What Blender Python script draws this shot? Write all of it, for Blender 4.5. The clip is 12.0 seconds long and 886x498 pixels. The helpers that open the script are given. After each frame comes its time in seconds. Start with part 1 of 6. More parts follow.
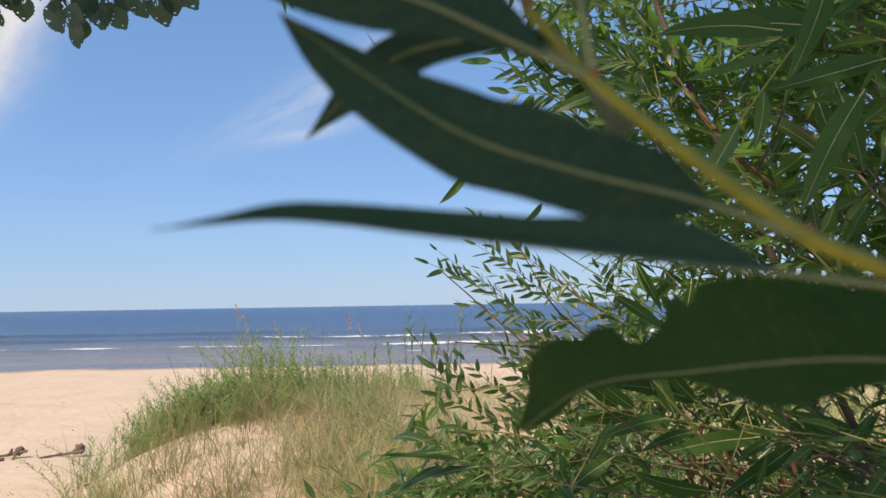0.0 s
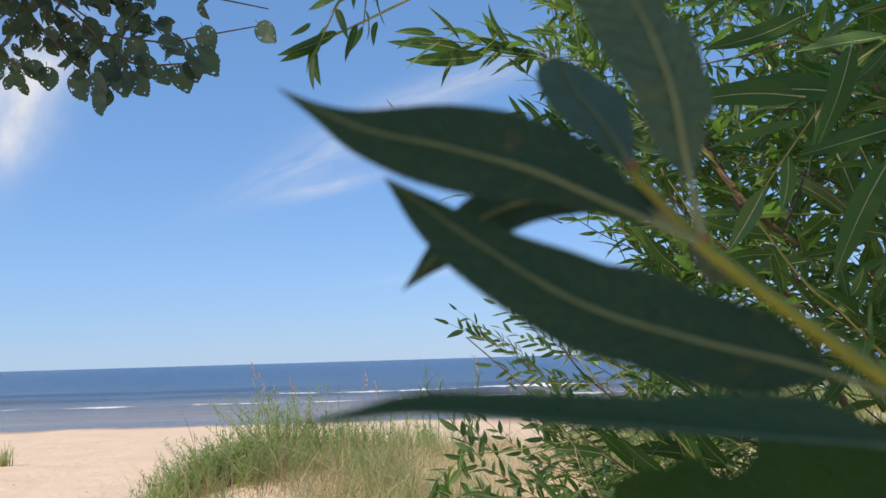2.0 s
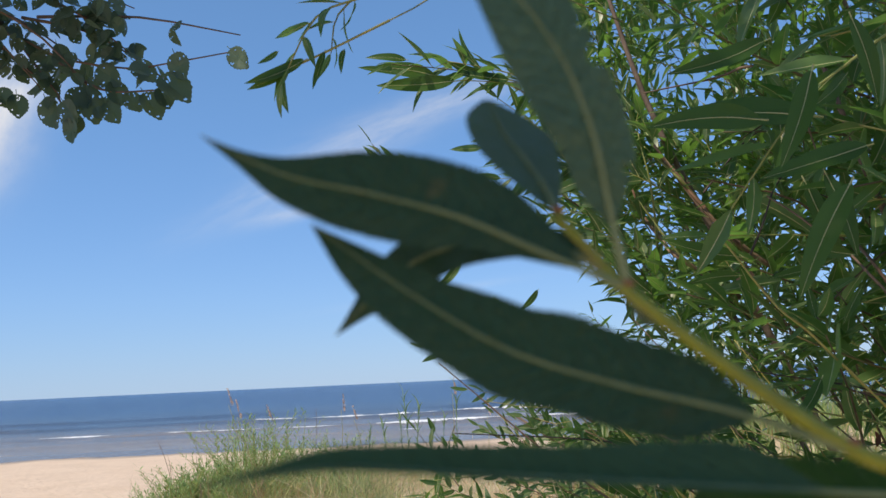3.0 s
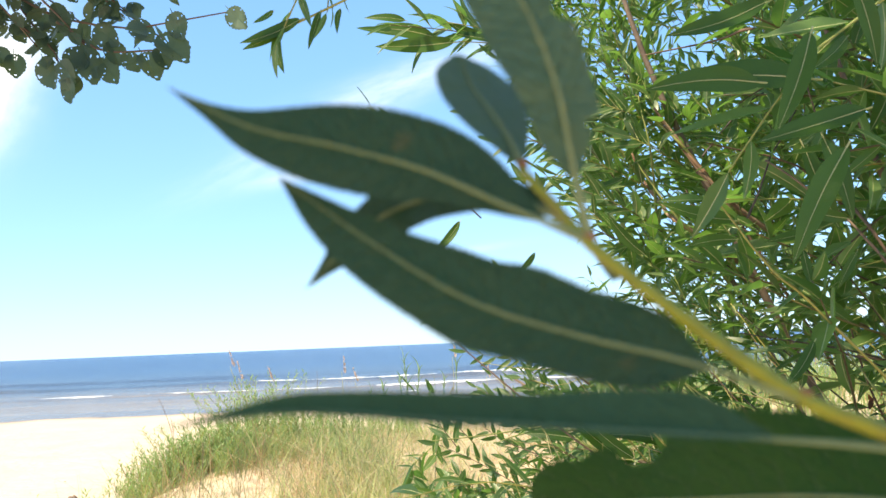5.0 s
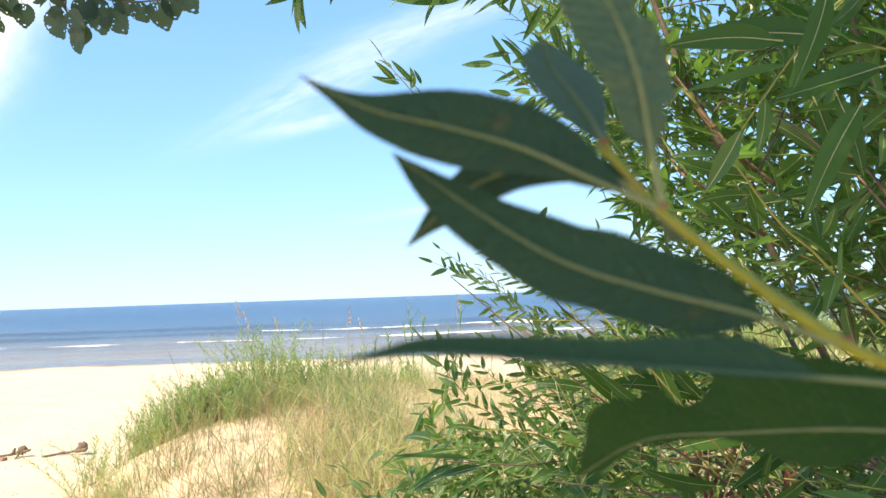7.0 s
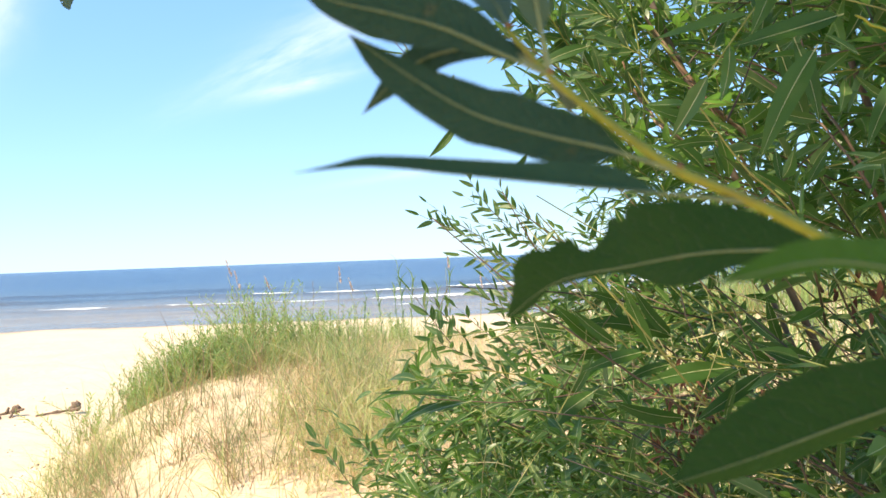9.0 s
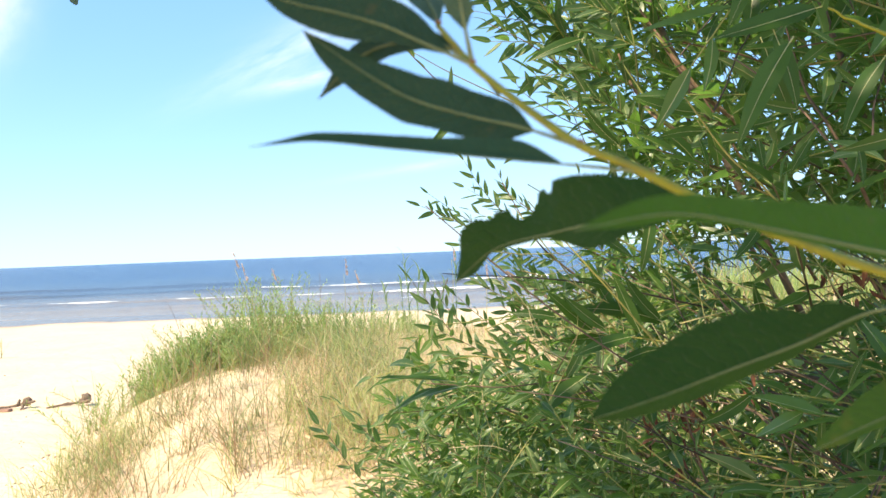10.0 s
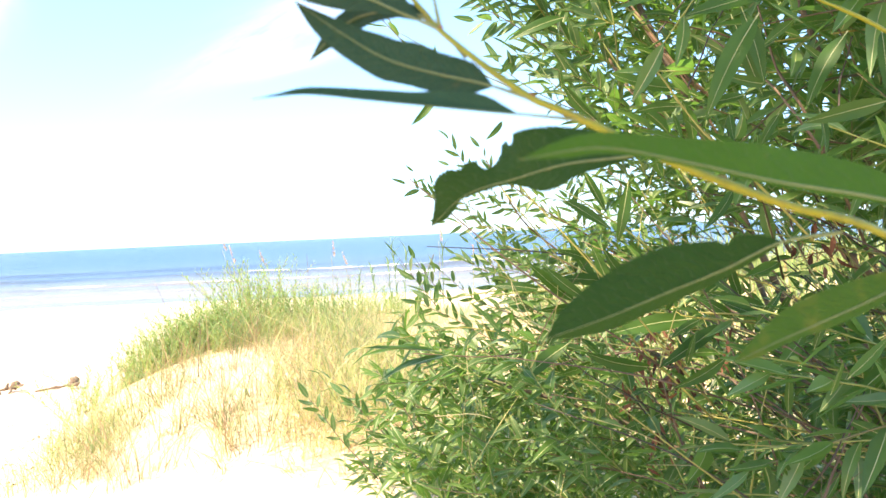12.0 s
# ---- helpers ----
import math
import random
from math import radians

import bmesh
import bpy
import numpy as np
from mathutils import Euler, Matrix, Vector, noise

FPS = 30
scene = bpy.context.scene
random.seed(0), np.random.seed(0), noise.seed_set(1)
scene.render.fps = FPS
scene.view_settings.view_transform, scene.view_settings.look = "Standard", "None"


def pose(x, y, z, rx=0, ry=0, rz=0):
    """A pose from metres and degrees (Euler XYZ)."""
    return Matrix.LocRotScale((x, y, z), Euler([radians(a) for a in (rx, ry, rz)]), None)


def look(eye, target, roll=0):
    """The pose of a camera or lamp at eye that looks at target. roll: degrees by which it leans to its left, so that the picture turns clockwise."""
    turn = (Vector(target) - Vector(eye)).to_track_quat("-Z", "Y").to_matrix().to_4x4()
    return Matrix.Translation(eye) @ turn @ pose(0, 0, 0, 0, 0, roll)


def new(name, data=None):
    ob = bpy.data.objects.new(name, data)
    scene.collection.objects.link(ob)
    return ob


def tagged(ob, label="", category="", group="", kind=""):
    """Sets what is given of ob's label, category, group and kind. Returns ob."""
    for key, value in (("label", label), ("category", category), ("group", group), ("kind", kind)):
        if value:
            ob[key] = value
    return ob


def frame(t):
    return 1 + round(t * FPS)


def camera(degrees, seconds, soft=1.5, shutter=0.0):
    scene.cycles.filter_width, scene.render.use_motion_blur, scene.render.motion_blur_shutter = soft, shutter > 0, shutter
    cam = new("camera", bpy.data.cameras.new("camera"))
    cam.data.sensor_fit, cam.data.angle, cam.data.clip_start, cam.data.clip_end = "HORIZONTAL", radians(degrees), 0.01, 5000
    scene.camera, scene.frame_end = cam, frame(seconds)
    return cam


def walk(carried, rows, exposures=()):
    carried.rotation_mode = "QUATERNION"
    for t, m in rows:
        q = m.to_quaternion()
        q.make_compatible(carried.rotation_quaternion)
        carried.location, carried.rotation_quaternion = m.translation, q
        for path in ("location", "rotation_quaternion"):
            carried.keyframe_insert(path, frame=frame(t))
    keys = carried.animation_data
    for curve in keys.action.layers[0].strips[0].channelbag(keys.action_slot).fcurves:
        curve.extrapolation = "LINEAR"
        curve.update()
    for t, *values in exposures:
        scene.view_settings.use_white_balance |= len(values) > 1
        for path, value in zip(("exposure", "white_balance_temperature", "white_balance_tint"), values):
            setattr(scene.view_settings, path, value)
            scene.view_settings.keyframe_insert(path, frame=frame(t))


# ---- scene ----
cam = camera(54, 12.0)

cam.data.dof.use_dof = True
cam.data.dof.focus_distance = 2.6
cam.data.dof.aperture_fstop = 20.0

PATH = [
    (0.0, pose(0.0113, 0.0045, 1.7273, 93.64, 0.96, -0.09)),
    (0.5, pose(0.0027, 0.0004, 1.7283, 94.19, 0.98, 0.27)),
    (1.0, pose(0.0042, 0.0025, 1.7386, 95.02, 1.12, 0.70)),
    (1.5, pose(-0.0014, 0.0017, 1.7431, 96.06, 1.32, 0.91)),
    (2.0, pose(-0.0054, 0.0022, 1.7476, 97.16, 1.69, 0.87)),
    (2.5, pose(-0.0023, -0.0001, 1.7523, 98.10, 2.24, 0.07)),
    (3.0, pose(0.0040, 0.0021, 1.7517, 98.57, 2.62, -0.49)),
    (5.0, pose(0.0105, 0.0004, 1.7492, 96.17, 2.31, -0.44)),
    (5.5, pose(-0.0001, -0.0126, 1.7520, 95.67, 2.28, -0.23)),
    (6.0, pose(-0.0084, -0.0160, 1.7509, 94.97, 2.35, -0.12)),
    (6.5, pose(-0.0085, -0.0234, 1.7559, 94.01, 2.22, -0.20)),
    (7.0, pose(-0.0087, -0.0258, 1.7502, 93.00, 1.99, -0.28)),
    (9.0, pose(0.0030, -0.0878, 1.7164, 90.55, 2.07, -0.90)),
    (9.5, pose(0.0116, -0.1078, 1.7035, 90.20, 1.69, -0.80)),
    (10.0, pose(0.0246, -0.1303, 1.7055, 90.14, 2.20, -0.35)),
    (10.5, pose(0.0281, -0.1601, 1.7005, 90.26, 1.92, -0.57)),
    (11.0, pose(0.0299, -0.1764, 1.6937, 89.75, 1.86, -1.44)),
    (11.5, pose(0.0277, -0.1852, 1.6896, 89.22, 2.17, -1.39)),
    (12.0, pose(0.0288, -0.1806, 1.6884, 88.95, 2.58, -1.19)),
]
EXPOSURES = [(0.0, 0.0, 7500, 15), (1.0, 0.0, 7250, 14), (2.0, 0.0, 7050, 13), (3.0, -0.06, 6950, 12), (5.0, 1.0, 7900, 6), (7.2, 0.92, 7900, 6), (9.0, 0.94, 7900, 7), (10.5, 0.98, 7900, 7), (11.0, 1.0, 7900, 8), (11.5, 1.42, 8100, 10), (12.0, 1.74, 8100, 10)]
walk(cam, PATH, EXPOSURES)

# ---- world, sun ----
SUN = Vector((-0.50, -0.45, 0.74)).normalized()      # towards the sun
world = bpy.data.worlds.new("sky")
scene.world = world
world.use_nodes = True
wn, wl = world.node_tree.nodes, world.node_tree.links
for n in list(wn):
    wn.remove(n)


def wnode(kind, **kw):
    n = wn.new(kind)
    for k, v in kw.items():
        n.inputs[k].default_value = v
    return n


sky = wn.new("ShaderNodeTexSky")
sky.sky_type = "NISHITA"
sky.sun_disc = False
sky.sun_elevation = math.asin(SUN.z)
sky.sun_rotation = math.atan2(SUN.x, SUN.y)
sky.altitude = 0
sky.air_density, sky.dust_density, sky.ozone_density = 1.0, 0.0, 4.0
geo = wn.new("ShaderNodeTexCoord")


def wmath(op, a, b=None):
    n = wn.new("ShaderNodeMath")
    n.operation = op
    for i, v in enumerate((a, b)):
        if v is None:
            continue
        if isinstance(v, (int, float)):
            n.inputs[i].default_value = v
        else:
            wl.new(v, n.inputs[i])
    return n.outputs[0]


sep = wn.new("ShaderNodeSeparateXYZ")
wl.new(geo.outputs["Generated"], sep.inputs[0])
DX, DY, DZ = sep.outputs
# wispy high cloud, drawn out along one slant, and a soft heap cloud
ta = wmath("DIVIDE", DX, wmath("MAXIMUM", DY, 0.05))
tb = wmath("DIVIDE", DZ, wmath("MAXIMUM", DY, 0.05))


def wisp(a0, b0, slant, length, thick, seed, amount, fine=60.0):
    ca, sa = math.cos(slant), math.sin(slant)
    da, db = wmath("SUBTRACT", ta, a0), wmath("SUBTRACT", tb, b0)
    u = wmath("ADD", wmath("MULTIPLY", da, ca), wmath("MULTIPLY", db, sa))
    v = wmath("SUBTRACT", wmath("MULTIPLY", db, ca), wmath("MULTIPLY", da, sa))
    comb = wn.new("ShaderNodeCombineXYZ")
    wl.new(wmath("MULTIPLY", u, 14.0), comb.inputs[0])
    wl.new(wmath("MULTIPLY", v, fine), comb.inputs[1])
    comb.inputs[2].default_value = seed
    nz = wnode("ShaderNodeTexNoise", Scale=1.0, Detail=6.0, Roughness=0.6)
    wl.new(comb.outputs[0], nz.inputs["Vector"])
    uu = wmath("DIVIDE", u, length)
    vv = wmath("DIVIDE", v, thick)
    fall = wmath("POWER", 2.718, wmath("MULTIPLY", wmath("ADD", wmath("MULTIPLY", uu, uu), wmath("MULTIPLY", vv, vv)), -1.0))
    dens = wmath("MULTIPLY", fall, wmath("MAXIMUM", wmath("SUBTRACT", wmath("MULTIPLY", nz.outputs[0], 2.4), 0.55), 0.0))
    return wmath("MULTIPLY", dens, amount)


cloud = wisp(-0.12, 0.255, 0.42, 0.13, 0.022, 1.0, 0.36)
for args in ((0.02, 0.325, 0.28, 0.14, 0.018, 3.0, 0.34), (-0.14, 0.205, 0.22, 0.06, 0.009, 5.0, 0.42),
             (0.0, 0.10, 0.12, 0.09, 0.005, 7.0, 0.2), (-0.51, 0.32, 1.25, 0.075, 0.045, 9.0, 0.62, 16.0), (-0.54, 0.27, 1.0, 0.06, 0.04, 12.0, 0.5, 16.0), (-0.48, 0.37, 0.6, 0.06, 0.04, 15.0, 0.55, 16.0)):
    cloud = wmath("ADD", cloud, wisp(*args))
cloud = wmath("MULTIPLY", wmath("MINIMUM", cloud, 0.95), wmath("GREATER_THAN", DY, 0.06))
mixc = wn.new("ShaderNodeMix")
mixc.data_type = "RGBA"
wl.new(cloud, mixc.inputs[0])
tint = wn.new("ShaderNodeMix")
tint.data_type, tint.blend_type = "RGBA", "MULTIPLY"
tint.inputs[0].default_value = 1.0
tint.inputs[7].default_value = (0.88, 1.0, 1.25, 1.0)
wl.new(sky.outputs[0], tint.inputs[6])
haze = wn.new("ShaderNodeMix")
haze.data_type = "RGBA"
haze.inputs[0].default_value = 0.55
haze.inputs[7].default_value = (2.1, 5.2, 10.8, 1.0)
wl.new(tint.outputs[2], haze.inputs[6])
deep = wmath("MAXIMUM", wmath("SUBTRACT", 1.03, wmath("MULTIPLY", wmath("MAXIMUM", wmath("SUBTRACT", DZ, 0.10), 0.0), 0.6)), 0.72)
dome = wn.new("ShaderNodeVectorMath")
dome.operation = "SCALE"
veil = wn.new("ShaderNodeMix")
veil.data_type = "RGBA"
wl.new(wmath("MULTIPLY", wmath("POWER", 2.718, wmath("MULTIPLY", wmath("MAXIMUM", DZ, 0.0), -13.0)), 0.55), veil.inputs[0])
wl.new(haze.outputs[2], veil.inputs[6])
veil.inputs[7].default_value = (4.2, 6.0, 8.0, 1.0)
wl.new(veil.outputs[2], dome.inputs[0])
wl.new(deep, dome.inputs[3])
wl.new(dome.outputs[0], mixc.inputs[6])
mixc.inputs[7].default_value = (8.5, 8.8, 9.2, 1.0)
bg = wnode("ShaderNodeBackground", Strength=0.10)
wl.new(mixc.outputs[2], bg.inputs[0])
wo = wn.new("ShaderNodeOutputWorld")
wl.new(bg.outputs[0], wo.inputs[0])

sun = new("sun", bpy.data.lights.new("sun", "SUN"))
sun.data.energy, sun.data.angle, sun.data.color = 4.3, radians(0.53), (1.0, 0.92, 0.79)
sun.matrix_world = look(SUN * 40, (0, 0, 0))


# ---- materials ----
def shader(name):
    m = bpy.data.materials.new(name)
    m.use_nodes = True
    return m, m.node_tree.nodes, m.node_tree.links, m.node_tree.nodes["Principled BSDF"]


def ramp(nodes, links, fac, stops):
    r = nodes.new("ShaderNodeValToRGB")
    els = r.color_ramp.elements
    while len(els) < len(stops):
        els.new(0.5)
    for e, (p, c) in zip(els, stops):
        e.position, e.color = p, (*c, 1)
    if fac is not None:
        links.new(fac, r.inputs[0])
    return r


def noisy(nodes, links, scale, detail=4.0, rough=0.55, vector=None):
    n = nodes.new("ShaderNodeTexNoise")
    n.inputs["Scale"].default_value, n.inputs["Detail"].default_value, n.inputs["Roughness"].default_value = scale, detail, rough
    if vector is not None:
        links.new(vector, n.inputs["Vector"])
    return n.outputs[0]


def calc(nodes, links, op, a, b=None):
    n = nodes.new("ShaderNodeMath")
    n.operation = op
    for i, v in enumerate((a, b)):
        if v is None:
            continue
        if isinstance(v, (int, float)):
            n.inputs[i].default_value = v
        else:
            links.new(v, n.inputs[i])
    return n.outputs[0]


def blend(nodes, links, fac, a, b, mode="MIX"):
    n = nodes.new("ShaderNodeMix")
    n.data_type, n.blend_type = "RGBA", mode
    for i, v in ((0, fac), (6, a), (7, b)):
        if isinstance(v, (int, float)):
            n.inputs[i].default_value = v
        elif isinstance(v, tuple):
            n.inputs[i].default_value = (*v, 1)
        else:
            links.new(v, n.inputs[i])
    return n.outputs[2]


def bump(nodes, links, bsdf, height, strength, distance):
    b = nodes.new("ShaderNodeBump")
    b.inputs["Strength"].default_value, b.inputs["Distance"].default_value = strength, distance
    links.new(height, b.inputs["Height"])
    links.new(b.outputs[0], bsdf.inputs["Normal"])


def leaf_material(name, dark, light, gloss, through_col, through_amt, per="object", veins=False, spots=False, shine=0.4, pale=None):
    """A leaf: a waxy skin over a blade that lets some light through."""
    m, n, l, p = shader(name)
    if per == "object":
        rnd = n.new("ShaderNodeObjectInfo").outputs["Random"]
    else:
        rnd = n.new("ShaderNodeNewGeometry").outputs["Random Per Island"]
    tex = n.new("ShaderNodeTexCoord")
    cells = noisy(n, l, 60.0, 3.0, 0.6, tex.outputs["Object"])
    fac = calc(n, l, "ADD", calc(n, l, "MULTIPLY", rnd, 0.7), calc(n, l, "MULTIPLY", cells, 0.4))
    col = ramp(n, l, fac, [(0.15, dark), (0.62 if pale else 0.9, light)] + ([(0.95, pale)] if pale else [])).outputs[0]
    if veins or spots:
        uv = n.new("ShaderNodeSeparateXYZ")
        l.new(tex.outputs["UV"], uv.inputs[0])
        off = calc(n, l, "ABSOLUTE", calc(n, l, "SUBTRACT", uv.outputs[1], 0.5))
        wob = calc(n, l, "MULTIPLY", noisy(n, l, 7.0, 2.0, 0.5, tex.outputs["UV"]), 0.10)
        run = calc(n, l, "ADD", calc(n, l, "SUBTRACT", uv.outputs[0], calc(n, l, "MULTIPLY", off, 0.26)), wob)
        saw = calc(n, l, "ABSOLUTE", calc(n, l, "SUBTRACT", calc(n, l, "FRACT", calc(n, l, "MULTIPLY", run, 19.0)), 0.5))
        line = ramp(n, l, saw, [(0.0, (1, 1, 1)), (0.09, (0, 0, 0))]).outputs[0]
        net = n.new("ShaderNodeTexVoronoi")
        net.feature = "DISTANCE_TO_EDGE"
        net.inputs["Scale"].default_value = 900.0
        l.new(tex.outputs["Object"], net.inputs["Vector"])
        fine = ramp(n, l, net.outputs[0], [(0.0, (1, 1, 1)), (0.12, (0, 0, 0))]).outputs[0]
        col = blend(n, l, calc(n, l, "MULTIPLY", line, 0.42), col, (0.10, 0.15, 0.075))
        col = blend(n, l, calc(n, l, "MULTIPLY", fine, 0.10), col, (0.12, 0.17, 0.08))
        patch = ramp(n, l, noisy(n, l, 95.0, 2.0, 0.5, tex.outputs["Object"]), [(0.70, (0, 0, 0)), (0.76, (1, 1, 1))]).outputs[0]
        col = blend(n, l, calc(n, l, "MULTIPLY", patch, 0.5), col, (0.17, 0.12, 0.04))
        if spots:
            y = ramp(n, l, noisy(n, l, 45.0, 3.0, 0.6, tex.outputs["Object"]), [(0.5, (0, 0, 0)), (0.68, (1, 1, 1))]).outputs[0]
            col = blend(n, l, calc(n, l, "MULTIPLY", y, 0.55), col, (0.30, 0.24, 0.05))
        billow = noisy(n, l, 170.0, 2.0, 0.5, tex.outputs["Object"])
        col = blend(n, l, calc(n, l, "MULTIPLY", billow, 0.5), col, (0.75, 0.8, 0.75), "MULTIPLY")
        bump(n, l, p, calc(n, l, "ADD", calc(n, l, "MULTIPLY", billow, 2.5), calc(n, l, "ADD", calc(n, l, "MULTIPLY", line, -1.0), calc(n, l, "MULTIPLY", fine, -0.4))), 0.8, 0.0009)
    else:
        bump(n, l, p, cells, 0.25, 0.002)
    l.new(col, p.inputs["Base Color"])
    p.inputs["Roughness"].default_value = gloss
    p.inputs["Specular IOR Level"].default_value = shine
    t = n.new("ShaderNodeBsdfTranslucent")
    if veins:
        l.new(blend(n, l, 0.55, col, through_col), t.inputs[0])
    else:
        t.inputs[0].default_value = (*through_col, 1)
    mix = n.new("ShaderNodeMixShader")
    mix.inputs[0].default_value = through_amt
    l.new(p.outputs[0], mix.inputs[1])
    l.new(t.outputs[0], mix.inputs[2])
    l.new(mix.outputs[0], n["Material Output"].inputs[0])
    return m


def plain_material(name, stops, scale, gloss, relief=0.3, size=0.002, per=None):
    m, n, l, p = shader(name)
    tex = n.new("ShaderNodeTexCoord")
    a = noisy(n, l, scale, 5.0, 0.6, tex.outputs["Object"])
    b = noisy(n, l, scale * 0.13, 3.0, 0.5, tex.outputs["Object"])
    fac = calc(n, l, "ADD", calc(n, l, "MULTIPLY", a, 0.55), calc(n, l, "MULTIPLY", b, 0.45))
    if per == "island":
        rnd = n.new("ShaderNodeNewGeometry").outputs["Random Per Island"]
        fac = calc(n, l, "ADD", calc(n, l, "MULTIPLY", fac, 0.35), calc(n, l, "MULTIPLY", rnd, 0.65))
    l.new(ramp(n, l, fac, stops).outputs[0], p.inputs["Base Color"])
    p.inputs["Roughness"].default_value = gloss
    bump(n, l, p, a, relief, size)
    return m


def grass_material(name, low, high, straw, red=0.75, dry0=(0.42, 0.28, 0.12), dry1=(0.62, 0.48, 0.25), base=(0.44, 0.30, 0.15)):
    """Blades: brownish at the foot, greener to the tip, some of them dry."""
    m, n, l, p = shader(name)
    tex = n.new("ShaderNodeTexCoord")
    uv = n.new("ShaderNodeSeparateXYZ")
    l.new(tex.outputs["UV"], uv.inputs[0])
    rnd = n.new("ShaderNodeNewGeometry").outputs["Random Per Island"]
    green = ramp(n, l, rnd, [(0.0, low), (1.0, high)]).outputs[0]
    dry = ramp(n, l, calc(n, l, "FRACT", calc(n, l, "MULTIPLY", rnd, 7.3)), [(0.0, dry0), (1.0, dry1)]).outputs[0]
    is_dry = calc(n, l, "LESS_THAN", calc(n, l, "FRACT", calc(n, l, "MULTIPLY", rnd, 13.7)), straw)
    foot = ramp(n, l, uv.outputs[0], [(0.0, (1, 1, 1)), (0.45, (0, 0, 0))]).outputs[0]
    col = blend(n, l, calc(n, l, "MULTIPLY", foot, red), green, base)
    col = blend(n, l, is_dry, col, dry)
    l.new(col, p.inputs["Base Color"])
    p.inputs["Roughness"].default_value = 0.5
    t = n.new("ShaderNodeBsdfTranslucent")
    l.new(col, t.inputs[0])
    mix = n.new("ShaderNodeMixShader")
    mix.inputs[0].default_value = 0.42
    l.new(p.outputs[0], mix.inputs[1])
    l.new(t.outputs[0], mix.inputs[2])
    l.new(mix.outputs[0], n["Material Output"].inputs[0])
    return m


def sand_material():
    m, n, l, p = shader("sand")
    tex = n.new("ShaderNodeTexCoord")
    o = tex.outputs["Object"]
    grain = noisy(n, l, 900.0, 2.0, 0.5, o)
    speck = noisy(n, l, 55.0, 4.0, 0.7, o)
    big = noisy(n, l, 0.9, 5.0, 0.6, o)
    dents = noisy(n, l, 5.5, 3.0, 0.5, o)
    fac = calc(n, l, "ADD", calc(n, l, "MULTIPLY", grain, 0.3), calc(n, l, "ADD", calc(n, l, "MULTIPLY", big, 0.4), calc(n, l, "MULTIPLY", speck, 0.3)))
    dry = ramp(n, l, fac, [(0.3, (0.62, 0.448, 0.30)), (0.5, (0.755, 0.562, 0.395)), (0.72, (0.82, 0.635, 0.467))]).outputs[0]
    litter = ramp(n, l, noisy(n, l, 26.0, 3.0, 0.7, o), [(0.70, (0, 0, 0)), (0.74, (1, 1, 1))]).outputs[0]
    dry = blend(n, l, calc(n, l, "MULTIPLY", litter, 0.45), dry, (0.22, 0.14, 0.07))
    # wet sand along the water, turf to the right behind the dune
    sep = n.new("ShaderNodeSeparateXYZ")
    l.new(o, sep.inputs[0])
    edge = calc(n, l, "ADD", sep.outputs[1], calc(n, l, "MULTIPLY", noisy(n, l, 0.35, 3.0, 0.5, o), 3.0))
    wet = ramp(n, l, calc(n, l, "DIVIDE", calc(n, l, "SUBTRACT", edge, 30.0), 4.0), [(0.2, (0, 0, 0)), (0.6, (1, 1, 1))]).outputs[0]
    col = blend(n, l, wet, dry, (0.20, 0.155, 0.11))
    att = n.new("ShaderNodeAttribute")
    att.attribute_name = "turf"
    tf = ramp(n, l, calc(n, l, "ADD", att.outputs["Fac"], calc(n, l, "MULTIPLY", calc(n, l, "SUBTRACT", noisy(n, l, 6.0, 4.0, 0.7, o), 0.5), 0.6)), [(0.4, (0, 0, 0)), (0.75, (1, 1, 1))]).outputs[0]
    turf = ramp(n, l, noisy(n, l, 14.0, 4.0, 0.7, o), [(0.3, (0.50, 0.38, 0.23)), (0.6, (0.62, 0.49, 0.31)), (0.8, (0.36, 0.37, 0.16))]).outputs[0]
    col = blend(n, l, calc(n, l, "MULTIPLY", tf, 0.85), col, turf)
    l.new(col, p.inputs["Base Color"])
    l.new(ramp(n, l, wet, [(0.0, (0.95, 0.95, 0.95)), (1.0, (0.25, 0.25, 0.25))]).outputs[0], p.inputs["Roughness"])
    h = calc(n, l, "ADD", calc(n, l, "MULTIPLY", dents, 1.0), calc(n, l, "ADD", calc(n, l, "MULTIPLY", speck, 0.12), calc(n, l, "MULTIPLY", grain, 0.03)))
    bump(n, l, p, h, 0.6, 0.06)
    return m


